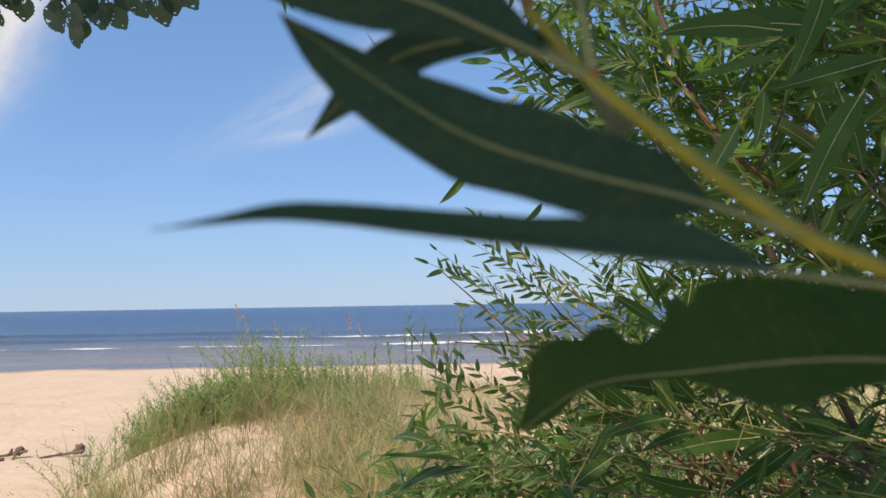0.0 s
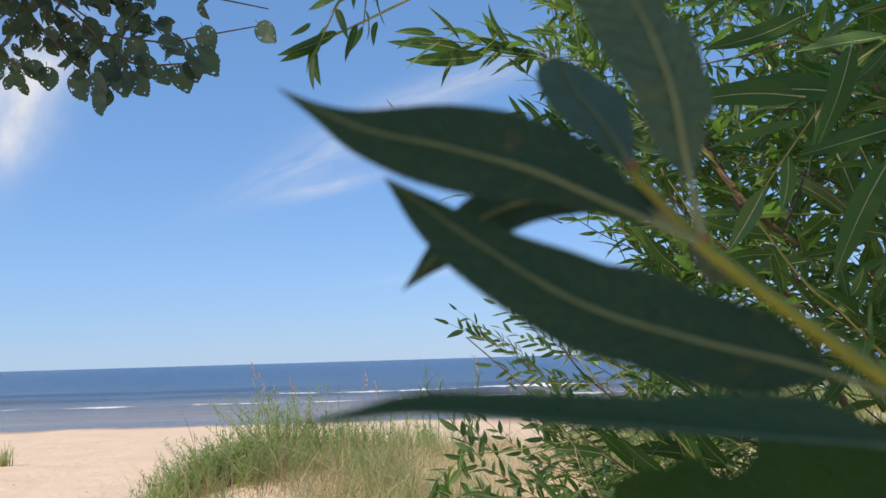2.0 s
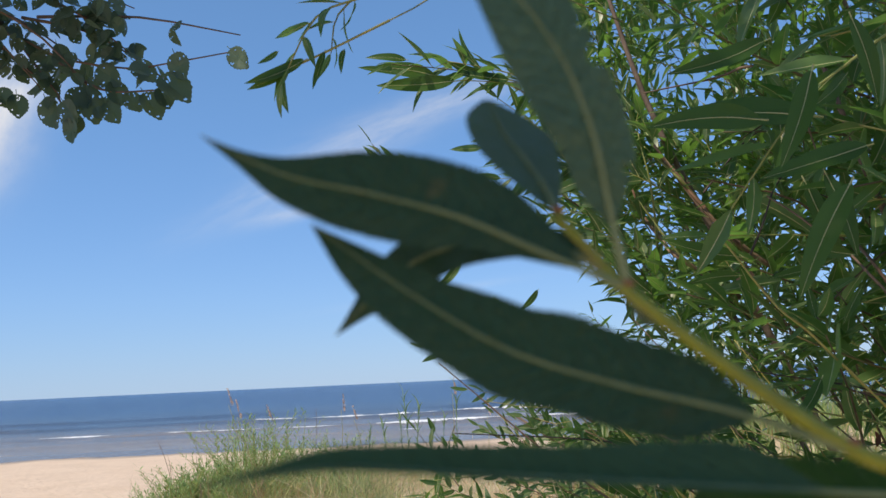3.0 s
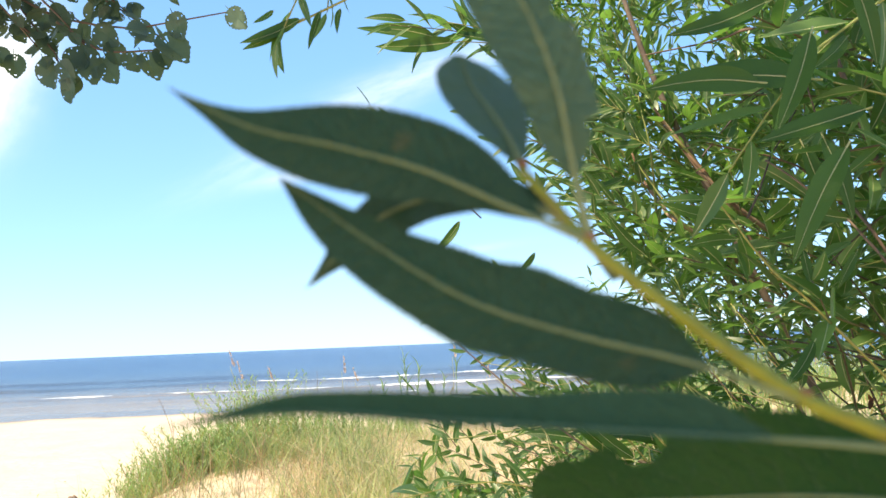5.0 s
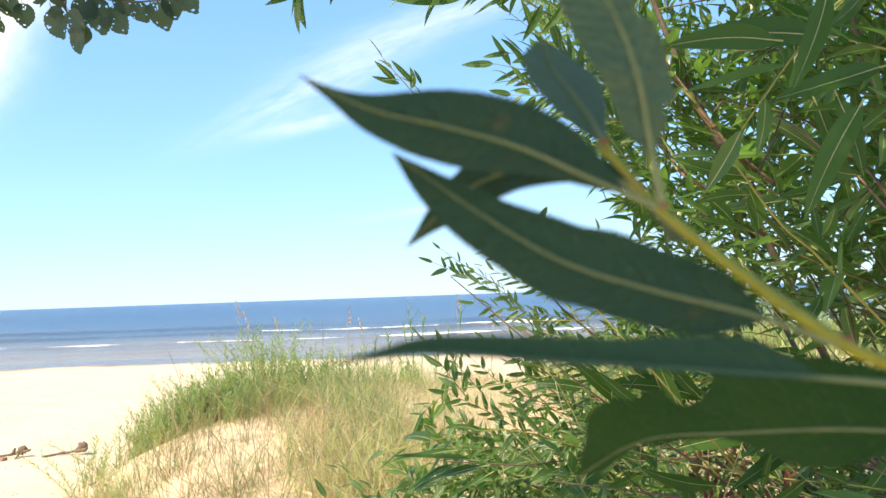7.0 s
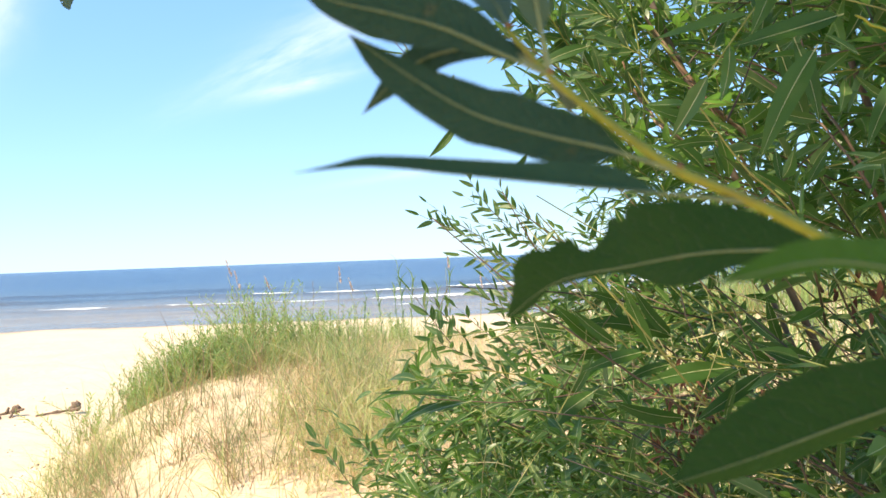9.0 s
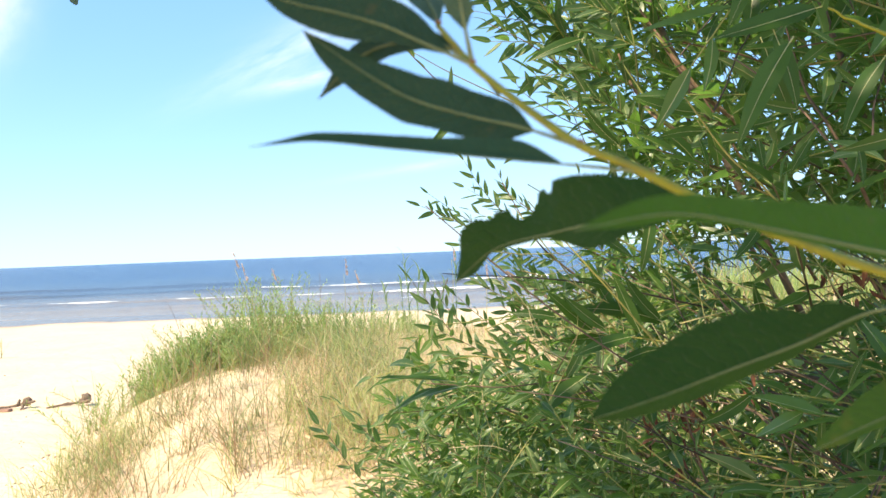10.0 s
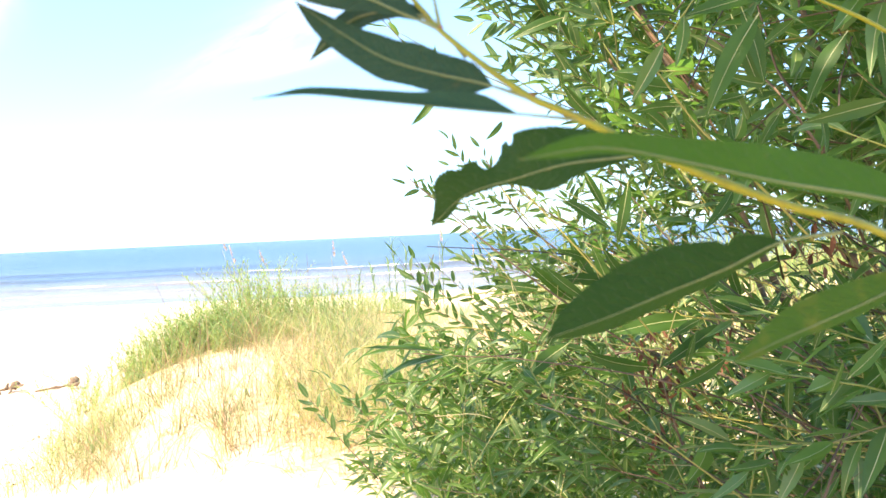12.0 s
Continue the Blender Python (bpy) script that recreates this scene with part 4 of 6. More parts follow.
def alder_twig(verts, faces, sv, sf, a, b, sag, leaves, size, rng):
    a, b = Vector(a), Vector(b)
    mid = a.lerp(b, 0.5) + Vector((0, 0, sag))
    tube([a, mid, b], 0.006, 0.002, 6, 5, 0, rng, sv, sf)
    pts, tans = spline([a, mid, b], 30)
    for i in range(leaves):
        k = rng.randint(3, 30)
        ang = rng.uniform(0, 6.28)
        out = Vector((math.cos(ang) * 0.9, math.sin(ang) * 0.5, rng.uniform(-1.3, 0.1))).normalized()
        p = pts[k] + Vector((rng.gauss(0, 0.03), rng.gauss(0, 0.03), rng.gauss(0, 0.015)))
        nrm = Vector((rng.gauss(0, 0.5), rng.gauss(-1.0, 0.5), 0.7))
        s = size * rng.uniform(0.65, 1.15)
        add_copy(verts, faces, rng.choice(ALDER_NEAR), axes(out, nrm, p + out * s * 0.28, s))


def build_alder():
    rng = random.Random(61)
    at = -alder.location
    v, f = tube([Vector((0, 0, -0.3)), Vector((0.05, 0.1, 1.4)), Vector((0.25, 0.0, 2.8)), Vector((0.6, 0.1, 4.4)), Vector((0.9, 0.1, 6.2))], 0.14, 0.05, 20, 12, 0.05, rng)
    smooth(mesh_part("trunk", (v, f, None), BARK, alder))
    limbs = [((-2.3, -1.6, 3.0), (-1.9, 0.4, 3.5), (-1.5, 2.0, 3.15), (-1.35, 2.75, 2.95)),
             ((-2.2, -1.6, 3.6), (-1.5, -1.1, 4.2), (-0.7, -0.2, 4.5)), ((-2.1, -1.6, 4.2), (-1.5, -2.2, 4.8), (-0.7, -2.6, 5.0)),
             ((-2.2, -1.6, 3.3), (-2.8, -2.4, 4.0), (-3.2, -3.0, 4.4)), ((-2.0, -1.6, 4.6), (-1.5, -1.9, 5.0), (-1.2, -2.2, 5.2)), ((-2.2, -1.6, 3.8), (-3.0, -1.0, 4.4), (-3.5, -0.4, 4.8)),
             ((-2.2, -1.6, 3.7), (-2.4, 0.2, 4.3), (-2.3, 1.9, 4.4))]
    for c in limbs:
        v, f = tube([Vector(p) + at for p in c], 0.035, 0.012, 14, 7, 0.05, rng)
        smooth(mesh_part("limb", (v, f, None), BARK, alder))
    # the hanging spray in view
    for a, b, sag, n in (((-1.6, 2.5, 3.0), (-1.30, 2.75, 2.72), 0.05, 56), ((-1.45, 2.6, 2.98), (-1.10, 2.78, 2.66), 0.05, 60), ((-1.35, 2.7, 2.95), (-0.90, 2.75, 2.74), 0.05, 48),
                         ((-1.4, 2.75, 2.92), (-1.20, 2.8, 2.60), 0.0, 40), ((-1.3, 2.7, 2.95), (-0.64, 2.7, 2.86), 0.03, 16), ((-1.7, 2.6, 2.95), (-1.48, 2.8, 2.70), 0.0, 52),
                         ((-1.5, 2.4, 3.05), (-0.95, 2.6, 2.92), 0.03, 50), ((-1.8, 2.5, 3.05), (-1.6, 2.9, 2.76), 0.0, 50), ((-1.3, 2.6, 3.0), (-1.0, 2.75, 2.82), 0.03, 56), ((-1.6, 2.7, 2.98), (-1.34, 2.8, 2.80), 0.0, 56),
                         ((-1.5, 2.6, 3.0), (-1.20, 2.85, 2.84), 0.02, 50), ((-1.35, 2.5, 3.05), (-1.05, 2.7, 2.95), 0.02, 40)):
        lv, lf, sv, sf = [], [], [], []
        alder_twig(lv, lf, sv, sf, Vector(a) + at + Vector((0.06, 0, 0.03)), Vector(b) + at + Vector((0.06, 0, 0.03)), sag, int(n * 0.42), 0.066, rng)
        twig = smooth(mesh_part("twig", (sv, sf, None), TWIG_BROWN, alder))
        mesh_part("leaf_spray", (lv, lf, None), LEAF_ALDER, twig)["kind"] = "stuff"
    # single leaves at the rim of the spray
    lv, lf, sv, sf = [], [], [], []
    for foot, tip in (
                ((-1.324, 2.750, 2.736), (-1.306, 2.730, 2.653)),
                ((-1.227, 2.750, 2.713), (-1.182, 2.730, 2.613)),
                ((-1.159, 2.720, 2.696), (-1.108, 2.700, 2.618)),
                ((-1.138, 2.720, 2.636), (-1.116, 2.700, 2.552)),
                ((-1.104, 2.750, 2.751), (-1.055, 2.730, 2.621)),
                ((-1.030, 2.750, 2.697), (-0.982, 2.730, 2.623)),
                ((-0.952, 2.720, 2.711), (-0.902, 2.700, 2.646)),
                ((-0.897, 2.720, 2.712), (-0.838, 2.700, 2.621)),
                ((-0.839, 2.700, 2.759), (-0.739, 2.680, 2.670)),
                ((-0.793, 2.700, 2.832), (-0.754, 2.680, 2.741)),
                ((-0.602, 2.660, 2.823), (-0.546, 2.640, 2.755)),
                ((-1.385, 2.750, 2.757), (-1.335, 2.730, 2.688)),
                ((-1.011, 2.750, 2.767), (-0.974, 2.730, 2.683)),
                ((-0.846, 2.720, 2.731), (-0.812, 2.700, 2.654)),
                ((-1.057, 2.750, 2.816), (-0.977, 2.730, 2.749)),
                ((-0.927, 2.720, 2.818), (-0.858, 2.700, 2.743))):
        foot, tip = Vector(foot) + at, Vector(tip) + at
        size = (tip - foot).length * 0.92
        add_copy(lv, lf, rng.choice(ALDER_NEAR), axes(tip - foot, (rng.gauss(0.2, 0.4), -1.0, rng.gauss(0.2, 0.4)), foot, size))
    for c in (((-1.45, 2.70, 2.98), (-1.297, 2.750, 2.826), (-1.196, 2.750, 2.746), (-1.164, 2.740, 2.638)), ((-1.186, 2.750, 2.840), (-1.039, 2.750, 2.739), (-0.846, 2.720, 2.721), (-0.814, 2.720, 2.692)),
              ((-1.35, 2.72, 2.95), (-1.186, 2.750, 2.859), (-0.961, 2.740, 2.808), (-0.802, 2.700, 2.806), (-0.576, 2.660, 2.822))):
        tube([Vector(p) + at for p in c], 0.005, 0.002, 10, 5, 0.05, rng, sv, sf)
    twig = smooth(mesh_part("twig", (sv, sf, None), TWIG_BROWN, alder))
    mesh_part("leaf_spray", (lv, lf, None), LEAF_ALDER, twig)["kind"] = "stuff"
    # the crown overhead
    lv, lf = [], []
    for _ in range(6900):
        c = rng.choice(((-1.45, -0.75, 4.3, 0.5), (-1.55, -1.30, 4.2, 0.6), (-1.30, -1.30, 4.0, 0.5), (-2.1, -1.8, 5.0, 0.8), (-2.6, -2.2, 4.8, 0.9), (-3.2, -1.9, 4.9, 0.7), (-1.7, -1.8, 5.0, 0.6), (-1.6, -1.4, 4.4, 0.6), (-0.65, -0.15, 4.5, 0.5), (-2.25, 1.8, 4.35, 0.42), (-2.0, 1.9, 4.3, 0.42), (-2.15, 1.6, 4.5, 0.42)))
        p = Vector((rng.gauss(c[0], c[3] * 0.6), rng.gauss(c[1], c[3] * 0.6), rng.gauss(c[2], c[3] * 0.38)))
        if p.z < (3.2 if p.y < 0.3 else 3.95) or (p.y > 0.6 and p.x < -2.7):
            continue
        out = Vector((rng.gauss(0, 1), rng.gauss(0, 1), rng.gauss(-0.3, 0.6))).normalized()
        add_copy(lv, lf, ALDER_LEAF, axes(out, (rng.gauss(0, .5), rng.gauss(0, .5), 1), p + at, 0.085))
    mesh_part("crown", (lv, lf, None), LEAF_ALDER, alder)["kind"] = "stuff"


build_alder()


# ---- willow bush ----
bush = tagged(new("willow_bush"), "dense green willow bush with narrow leaves on dune sand", "bush")
BASE = Vector((1.55, 2.55, 0.28))
bush.location = BASE
EYE = Vector((0.01, -0.1, 1.72))
WILLOW = [leaf_mesh("leaf", small_leaf(1.0, hw, dr, fo, 7, sk), (LEAF_BUSH, RIB_PALE)) for hw, dr, fo, sk in
          ((0.13, 0.10, 0.35, 0.12), (0.15, 0.22, 0.25, -0.15), (0.12, 0.05, 0.4, 0.05), (0.14, 0.35, 0.3, -0.08), (0.126, -0.05, 0.4, 0.2), (0.15, 0.15, 0.2, -0.2))]
WILLOW_DATA = [([Vector(v) for v in d[0]], d[1], d[2]) for d in
               (slim_leaf(*a) for a in ((0.142, 0.10, 0.35, 0.10), (0.162, 0.25, 0.25, -0.14), (0.128, 0.0, 0.4, 0.18), (0.150, 0.4, 0.3, -0.06), (0.138, 0.55, 0.35, 0.0)))]


def left_edge(b):
    """The bush's outline seen from the path: how far left it reaches at each slope of sight."""
    table = ((-0.60, -0.12), (-0.28, -0.115), (-0.20, -0.085), (-0.15, -0.03), (-0.10, -0.005), (-0.03, 0.03), (0.02, 0.075), (0.06, 0.12), (0.10, 0.17), (0.14, 0.185), (0.18, 0.15), (0.22, 0.12), (0.29, 0.105), (0.36, 0.09), (0.46, 0.08), (0.8, 0.08))
    for (b0, a0), (b1, a1) in zip(table, table[1:]):
        if b <= b1:
            return a0 + (a1 - a0) * (b - b0) / (b1 - b0)
    return table[-1][1]


BROAD = [leaf_mesh("leaf", small_leaf(1.0, hw, dr, fo, 7, sk), (LEAF_BUSH, RIB_PALE)) for hw, dr, fo, sk in
         ((0.175, 0.10, 0.3, 0.1), (0.20, 0.2, 0.2, -0.1), (0.16, 0.0, 0.35, 0.16), (0.188, -0.08, 0.3, 0.0))]
LARGE = [leaf_mesh("leaf", small_leaf(1.0, hw, dr, fo, 18, sk, 0.045), (LEAF_LARGE, RIB_PALE)) for hw, dr, fo, sk in
         ((0.136, 0.08, 0.3, 0.10), (0.148, 0.14, 0.2, -0.12), (0.126, 0.03, 0.35, 0.04), (0.142, 0.20, 0.25, -0.05), (0.130, 0.0, 0.4, 0.18))]
mass_v, mass_f, mass_m = [], [], []
large_leaves = []
broad_leaves = []
single_leaves = []
twig_v, twig_f = [], []


def shoot(root, tip, n, size, rng, single, stem_r=0.0015, up=(0, 0, 1), bend=0.06):
    """A willow shoot: a thin stem with narrow leaves on both sides and a tuft at the tip."""
    root, tip = Vector(root), Vector(tip)
    d = tip - root
    stray = not single and min(root.x, tip.x) < 0.16 and min(root.y, tip.y) < 1.65 and max(root.z, tip.z) > 1.40     # would hang before the open side
    mid = root.lerp(tip, 0.5) + Vector((rng.gauss(0, bend), rng.gauss(0, bend), abs(rng.gauss(0, bend)))) * d.length
    if single:
        v, f = tube([p - BASE for p in (root, mid, tip)], stem_r, stem_r * 0.45, 6, 5)
        smooth(mesh_part("twig", (v, f, None), TWIG_YELLOW if rng.random() < 0.7 else TWIG_BROWN, bush))
    elif not stray:
        tube([p - BASE for p in (root, mid, tip)], stem_r, stem_r * 0.45, 4, 4, 0, rng, twig_v, twig_f)
    pts, tans = spline([root, mid, tip], n)
    turn = rng.uniform(0, 6.28)
    for i in range(1, n + 1):
        t = tans[i]
        u = t.cross(Vector((0.1, 0.2, 1))).normalized()
        w = u.cross(t)
        a = turn + i * 2.4 + rng.uniform(-0.5, 0.5)
        spread = 0.35 if i >= n - 1 else rng.uniform(0.6, 1.15)
        out = (t + (u * math.cos(a) + w * math.sin(a)) * spread + Vector((0, 0, -0.15))).normalized()
        s = size * rng.uniform(0.7, 1.15) * (0.75 if i >= n - 1 else 1)
        nrm = Vector((rng.gauss(0, 0.45), rng.gauss(-0.25, 0.45), 1.0))
        m = axes(out, nrm, pts[i], s)
        if single:
            single_leaves.append(m)
        else:
            dv, df, dm = rng.choice(WILLOW_DATA if size < 0.105 else WILLOW_DATA[:1] + WILLOW_DATA[2:3])
            if stray:
                continue
            b = len(mass_v)
            mass_v.extend((m @ v) - BASE for v in dv)
            mass_f.extend(tuple(b + k for k in f) for f in df)
            mass_m.extend(dm)


def spray(ctrl, n, size, rng, bark, r=0.0015, spread=0.75):
    """An open shoot that bends through ctrl, from foot to tip, with broader leaves set apart by turns."""
    ctrl = [Vector(p) for p in ctrl]
    v, f = tube([p - BASE for p in ctrl], r, r * 0.4, 12, 5)
    smooth(mesh_part("twig", (v, f, None), bark, bush))
    pts, tans = spline(ctrl, 60)
    turn = rng.uniform(0, 6.28)
    for i in range(n):
        k = 60 if i == n - 1 else int(60 * (0.08 + 0.92 * (i + rng.uniform(-0.3, 0.3)) / n))
        k = min(60, max(2, k))
        t = tans[k]
        u = t.cross(Vector((0.1, 1, 0.2))).normalized()
        w = u.cross(t)
        a = (0 if i % 2 else math.pi) + rng.gauss(0, 0.55)
        out = (t + (u * math.cos(a) + w * math.sin(a)) * (0.15 if i == n - 1 else spread * rng.uniform(0.6, 1.3))).normalized()
        nrm = Vector((rng.gauss(0, 0.5), rng.gauss(-0.8, 0.5), rng.uniform(0.1, 1.0)))
        broad_leaves.append(axes(out, nrm, pts[k], size * rng.uniform(0.75, 1.3)))


def large_leaf(foot, tip, rng, upright=0.5):
    """A leaf that can be told apart, from its foot to its tip."""
    foot, tip = Vector(foot), Vector(tip)
    low = foot.x < 0.12 and foot.z < 1.8
    face = Vector((0.1, -0.12, 1.0)) if low else Vector((rng.uniform(-0.5, 0.5), -1.0, rng.uniform(-0.2, 1.3 - upright)))
    large_leaves.append(axes(tip - foot, face, foot, (tip - foot).length))


def bare_twigs(curves, bark, r0, r1, rng):
    """Leafless stems, each along its curve, from the thin end."""
    for c in curves:
        knees = [p - BASE + Vector((rng.gauss(0, 1), rng.gauss(0, 1), rng.gauss(0, 1))) * 0.6 * r0 for p in spline([Vector(p) for p in c], 9)[0]]
        v, f = tube(knees, r0, r1, 27, 7, 0.13, rng)
        smooth(mesh_part("bare_twig", (v, f, None), bark, bush))


def build_bush():
    rng = random.Random(71)
    # limbs from the stool
    limbs = (((-0.35, -0.25, 0.8), (-0.80, -0.55, 1.60), (-1.02, -0.62, 2.05), (-1.15, -0.65, 2.5)),
             ((-0.15, -0.4, 0.7), (-0.45, -0.8, 1.3), (-0.75, -1.05, 1.75), (-0.85, -1.1, 2.0)),
             ((-0.5, 0.05, 0.7), (-0.95, 0.1, 1.1), (-1.3, 0.2, 1.35)),
             ((-0.4, -0.3, 0.45), (-0.95, -0.45, 0.85), (-1.4, -0.6, 1.05)),
             ((-0.1, -0.1, 1.2), (-0.3, -0.3, 2.1), (-0.6, -0.4, 3.0)),
             ((-0.3, -0.7, 0.5), (-0.6, -1.1, 0.9), (-0.8, -1.3, 1.2)),
             ((0.05, -0.4, 1.0), (-0.2, -0.9, 1.8), (-0.5, -1.1, 2.4)),
             ((-0.25, 0.4, 1.0), (-0.6, 0.5, 1.9), (-0.9, 0.5, 2.6)),
             ((-0.5, -0.2, 0.3), (-1.0, -0.4, 0.45), (-1.5, -0.5, 0.7)))
    for c in limbs:
        v, f = tube([Vector((0.02, 0.02, -0.2))] + [Vector(p) for p in c], 0.014, 0.004, 18, 8, 0.06, rng)
        smooth(mesh_part("limb", (v, f, None), BARK, bush))
    # shoots through the whole crown
    for k in range(1500):
        low = k < 560
        b = rng.uniform(-0.52, -0.02) if low else rng.uniform(-0.1, 0.72)
        a0 = left_edge(b)
        a = a0 + 0.012 + (0.74 - a0) * rng.random() ** (1.5 if low else 1.45)
        if a > 0.32 and -0.14 < b < 0.01 and rng.random() < 0.82:
            continue
        if a < 0.20 and -0.19 < b < 0.10 and (a < 0.07 or rng.random() < 0.55):
            continue
        if b > 0.10 and rng.random() < 0.22:
            continue
        front = 2.45 - 2.1 * max(0.0, a) + 0.5 * max(0.0, -b - 0.1)
        front = max(1.15, front - 0.6 * max(0, -b - 0.05))
        d = front + rng.random() ** 1.2 * 1.5
        tip = EYE + Vector((a * d, d, b * d))
        if tip.z < ground_height(tip.x, tip.y) + 0.12:
            continue
        grow = (tip - (BASE + Vector((0.1, 0, 0.3 + 0.25 * tip.z)))).normalized()
        grow = (grow + Vector((rng.gauss(-0.15, 0.35), rng.gauss(-0.1, 0.35), rng.gauss(0.25, 0.3)))).normalized()
        ln = rng.uniform(0.22, 0.46)
        shoot(tip - grow * ln, tip, rng.randint(10, 15) if b > 0.10 else rng.randint(8, 13), rng.uniform(0.07, 0.09) * (1.0 + 0.35 * max(0.0, a - 0.2)) * (1.06 if b > 0.10 else 0.80 if a < 0.2 else 0.92), rng, False)
    # the thick low skirt of the bush
    for k in range(580):
        a = rng.uniform(-0.12, 0.16) if k < 210 else rng.uniform(0.0, 0.7)
        b = rng.uniform(-0.55, -0.13)
        d = rng.uniform(1.85, 2.5) if k < 210 else rng.uniform(1.5, 2.7)
        tip = EYE + Vector((max(a, left_edge(b)) * d, d, b * d))
        if tip.z < ground_height(tip.x, tip.y) + 0.1:
            continue
        grow = Vector((rng.gauss(-0.6, 0.3), rng.gauss(-0.2, 0.3), rng.gauss(0.45, 0.3))).normalized()
        shoot(tip - grow * rng.uniform(0.2, 0.4), tip, rng.randint(11, 16), rng.uniform(0.052, 0.074), rng, False)
    # the dim inside and the far side
    for k in range(700):
        b = rng.uniform(-0.5, 0.5) if k < 520 else rng.uniform(-0.5, -0.12)
        a = rng.uniform(max(0.02, left_edge(b) + 0.05), 0.75)
        d = rng.uniform(2.6, 3.7)
        tip = EYE + Vector((a * d, d, b * d))
        if tip.z < ground_height(tip.x, tip.y) + 0.1 or (b > 0.05 and rng.random() < 0.5) or (k < 520 and a > 0.26 and -0.15 < b < 0.03):
            continue
        grow = Vector((rng.gauss(-0.3, 0.5), rng.gauss(0.1, 0.4), rng.gauss(0.5, 0.3))).normalized()
        shoot(tip - grow * rng.uniform(0.2, 0.45), tip, rng.randint(10, 14), rng.uniform(0.08, 0.10), rng, False)
    # shoots at the edge of the crown, each one told apart
    for root, tip, n, size in (
            ((0.30, 1.75, 1.42), (-0.12, 1.68, 1.45), 10, 0.095), ((0.2, 2.2, 1.05), (-0.28, 2.25, 1.31), 11, 0.075), ((0.2, 2.3, 0.9), (-0.22, 2.3, 1.12), 10, 0.075),
            ((-0.062, 1.04, 2.235), (-0.160, 0.98, 2.105), 9, 0.06), ((-0.05, 1.05, 2.26), (-0.105, 1.01, 2.15), 5, 0.06),
            ((0.22, 1.9, 2.415), (-0.06, 1.8, 2.43), 12, 0.105), ((0.28, 1.95, 2.38), (0.03, 1.85, 2.46), 11, 0.10), ((0.25, 1.9, 2.42), (0.06, 1.82, 2.44), 9, 0.095), ((0.12, 1.9, 2.02), (-0.11, 1.82, 2.26), 10, 0.07),
            ((0.35, 1.95, 2.2), (0.17, 1.85, 2.36), 10, 0.07), ((0.34, 1.9, 2.12), (0.16, 1.85, 2.22), 9, 0.07), ((0.45, 1.9, 1.95), (0.30, 1.85, 2.06), 10, 0.07)):
        shoot(root, tip, n, size, rng, True, 0.0018)
    # open shoots against sea and dune
    for ctrl, n, size, bark in (
            (((0.326, 2.600, 1.625), (0.182, 2.550, 1.736), (0.082, 2.500, 1.794), (-0.020, 2.450, 1.842)), 20, 0.048, TWIG_BROWN),
            (((0.236, 2.600, 1.710), (0.158, 2.550, 1.769), (0.098, 2.500, 1.810)), 9, 0.044, TWIG_YELLOW),
            (((0.368, 2.700, 1.725), (0.234, 2.650, 1.831), (0.118, 2.600, 1.903)), 16, 0.048, TWIG_YELLOW),
            (((0.344, 2.650, 1.734), (0.246, 2.600, 1.778), (0.127, 2.550, 1.830)), 14, 0.046, TWIG_YELLOW),
            (((0.055, 2.300, 1.477), (0.012, 2.300, 1.537), (-0.048, 2.250, 1.625)), 8, 0.055, TWIG_BROWN),
            (((0.102, 2.350, 1.479), (0.043, 2.350, 1.547), (-0.002, 2.300, 1.618)), 9, 0.045, TWIG_BROWN),
            (((0.303, 2.500, 1.500), (0.199, 2.400, 1.572), (0.116, 2.400, 1.624)), 15, 0.046, TWIG_BROWN)):
        spray(ctrl, n, size, rng, bark)
    for ctrl, n, size, bark in (
            (((0.420, 2.600, 1.657), (0.280, 2.550, 1.685), (0.097, 2.500, 1.721)), 20, 0.052, TWIG_YELLOW),
            (((0.353, 2.500, 1.580), (0.307, 2.450, 1.615), (0.255, 2.400, 1.649)), 9, 0.052, TWIG_YELLOW),
            (((0.472, 2.700, 1.707), (0.363, 2.650, 1.794), (0.256, 2.600, 1.879)), 15, 0.052, TWIG_YELLOW),
            (((0.571, 2.600, 1.647), (0.497, 2.550, 1.740), (0.465, 2.500, 1.821)), 12, 0.052, TWIG_BROWN),
            (((0.223, 2.300, 1.366), (0.114, 2.300, 1.434), (0.000, 2.200, 1.502)), 16, 0.050, TWIG_BROWN),
            (((0.285, 2.400, 1.434), (0.170, 2.400, 1.488), (0.071, 2.300, 1.579)), 15, 0.048, TWIG_BROWN),
            (((0.349, 2.500, 1.473), (0.272, 2.400, 1.534), (0.159, 2.400, 1.655)), 14, 0.048, TWIG_BROWN)):
        spray(ctrl, n, size, rng, bark)
    for ctrl, n, size, bark in (
            (((0.282, 2.700, 1.777), (0.181, 2.650, 1.889), (0.119, 2.600, 1.986)), 10, 0.046, TWIG_BROWN),
            (((0.197, 2.700, 1.761), (0.087, 2.650, 1.828), (0.002, 2.600, 1.888)), 9, 0.044, TWIG_BROWN),
            (((0.384, 2.700, 1.773), (0.272, 2.650, 1.867), (0.217, 2.600, 1.956)), 10, 0.046, TWIG_YELLOW),
            (((-0.123, 2.100, 1.049), (-0.216, 2.100, 1.157), (-0.266, 2.100, 1.234), (-0.295, 2.100, 1.270)), 11, 0.048, TWIG_BROWN),
            (((-0.066, 2.200, 1.101), (-0.156, 2.200, 1.198), (-0.210, 2.200, 1.256)), 10, 0.052, TWIG_BROWN)):
        spray(ctrl, n, size, rng, bark)
    more = random.Random(83)
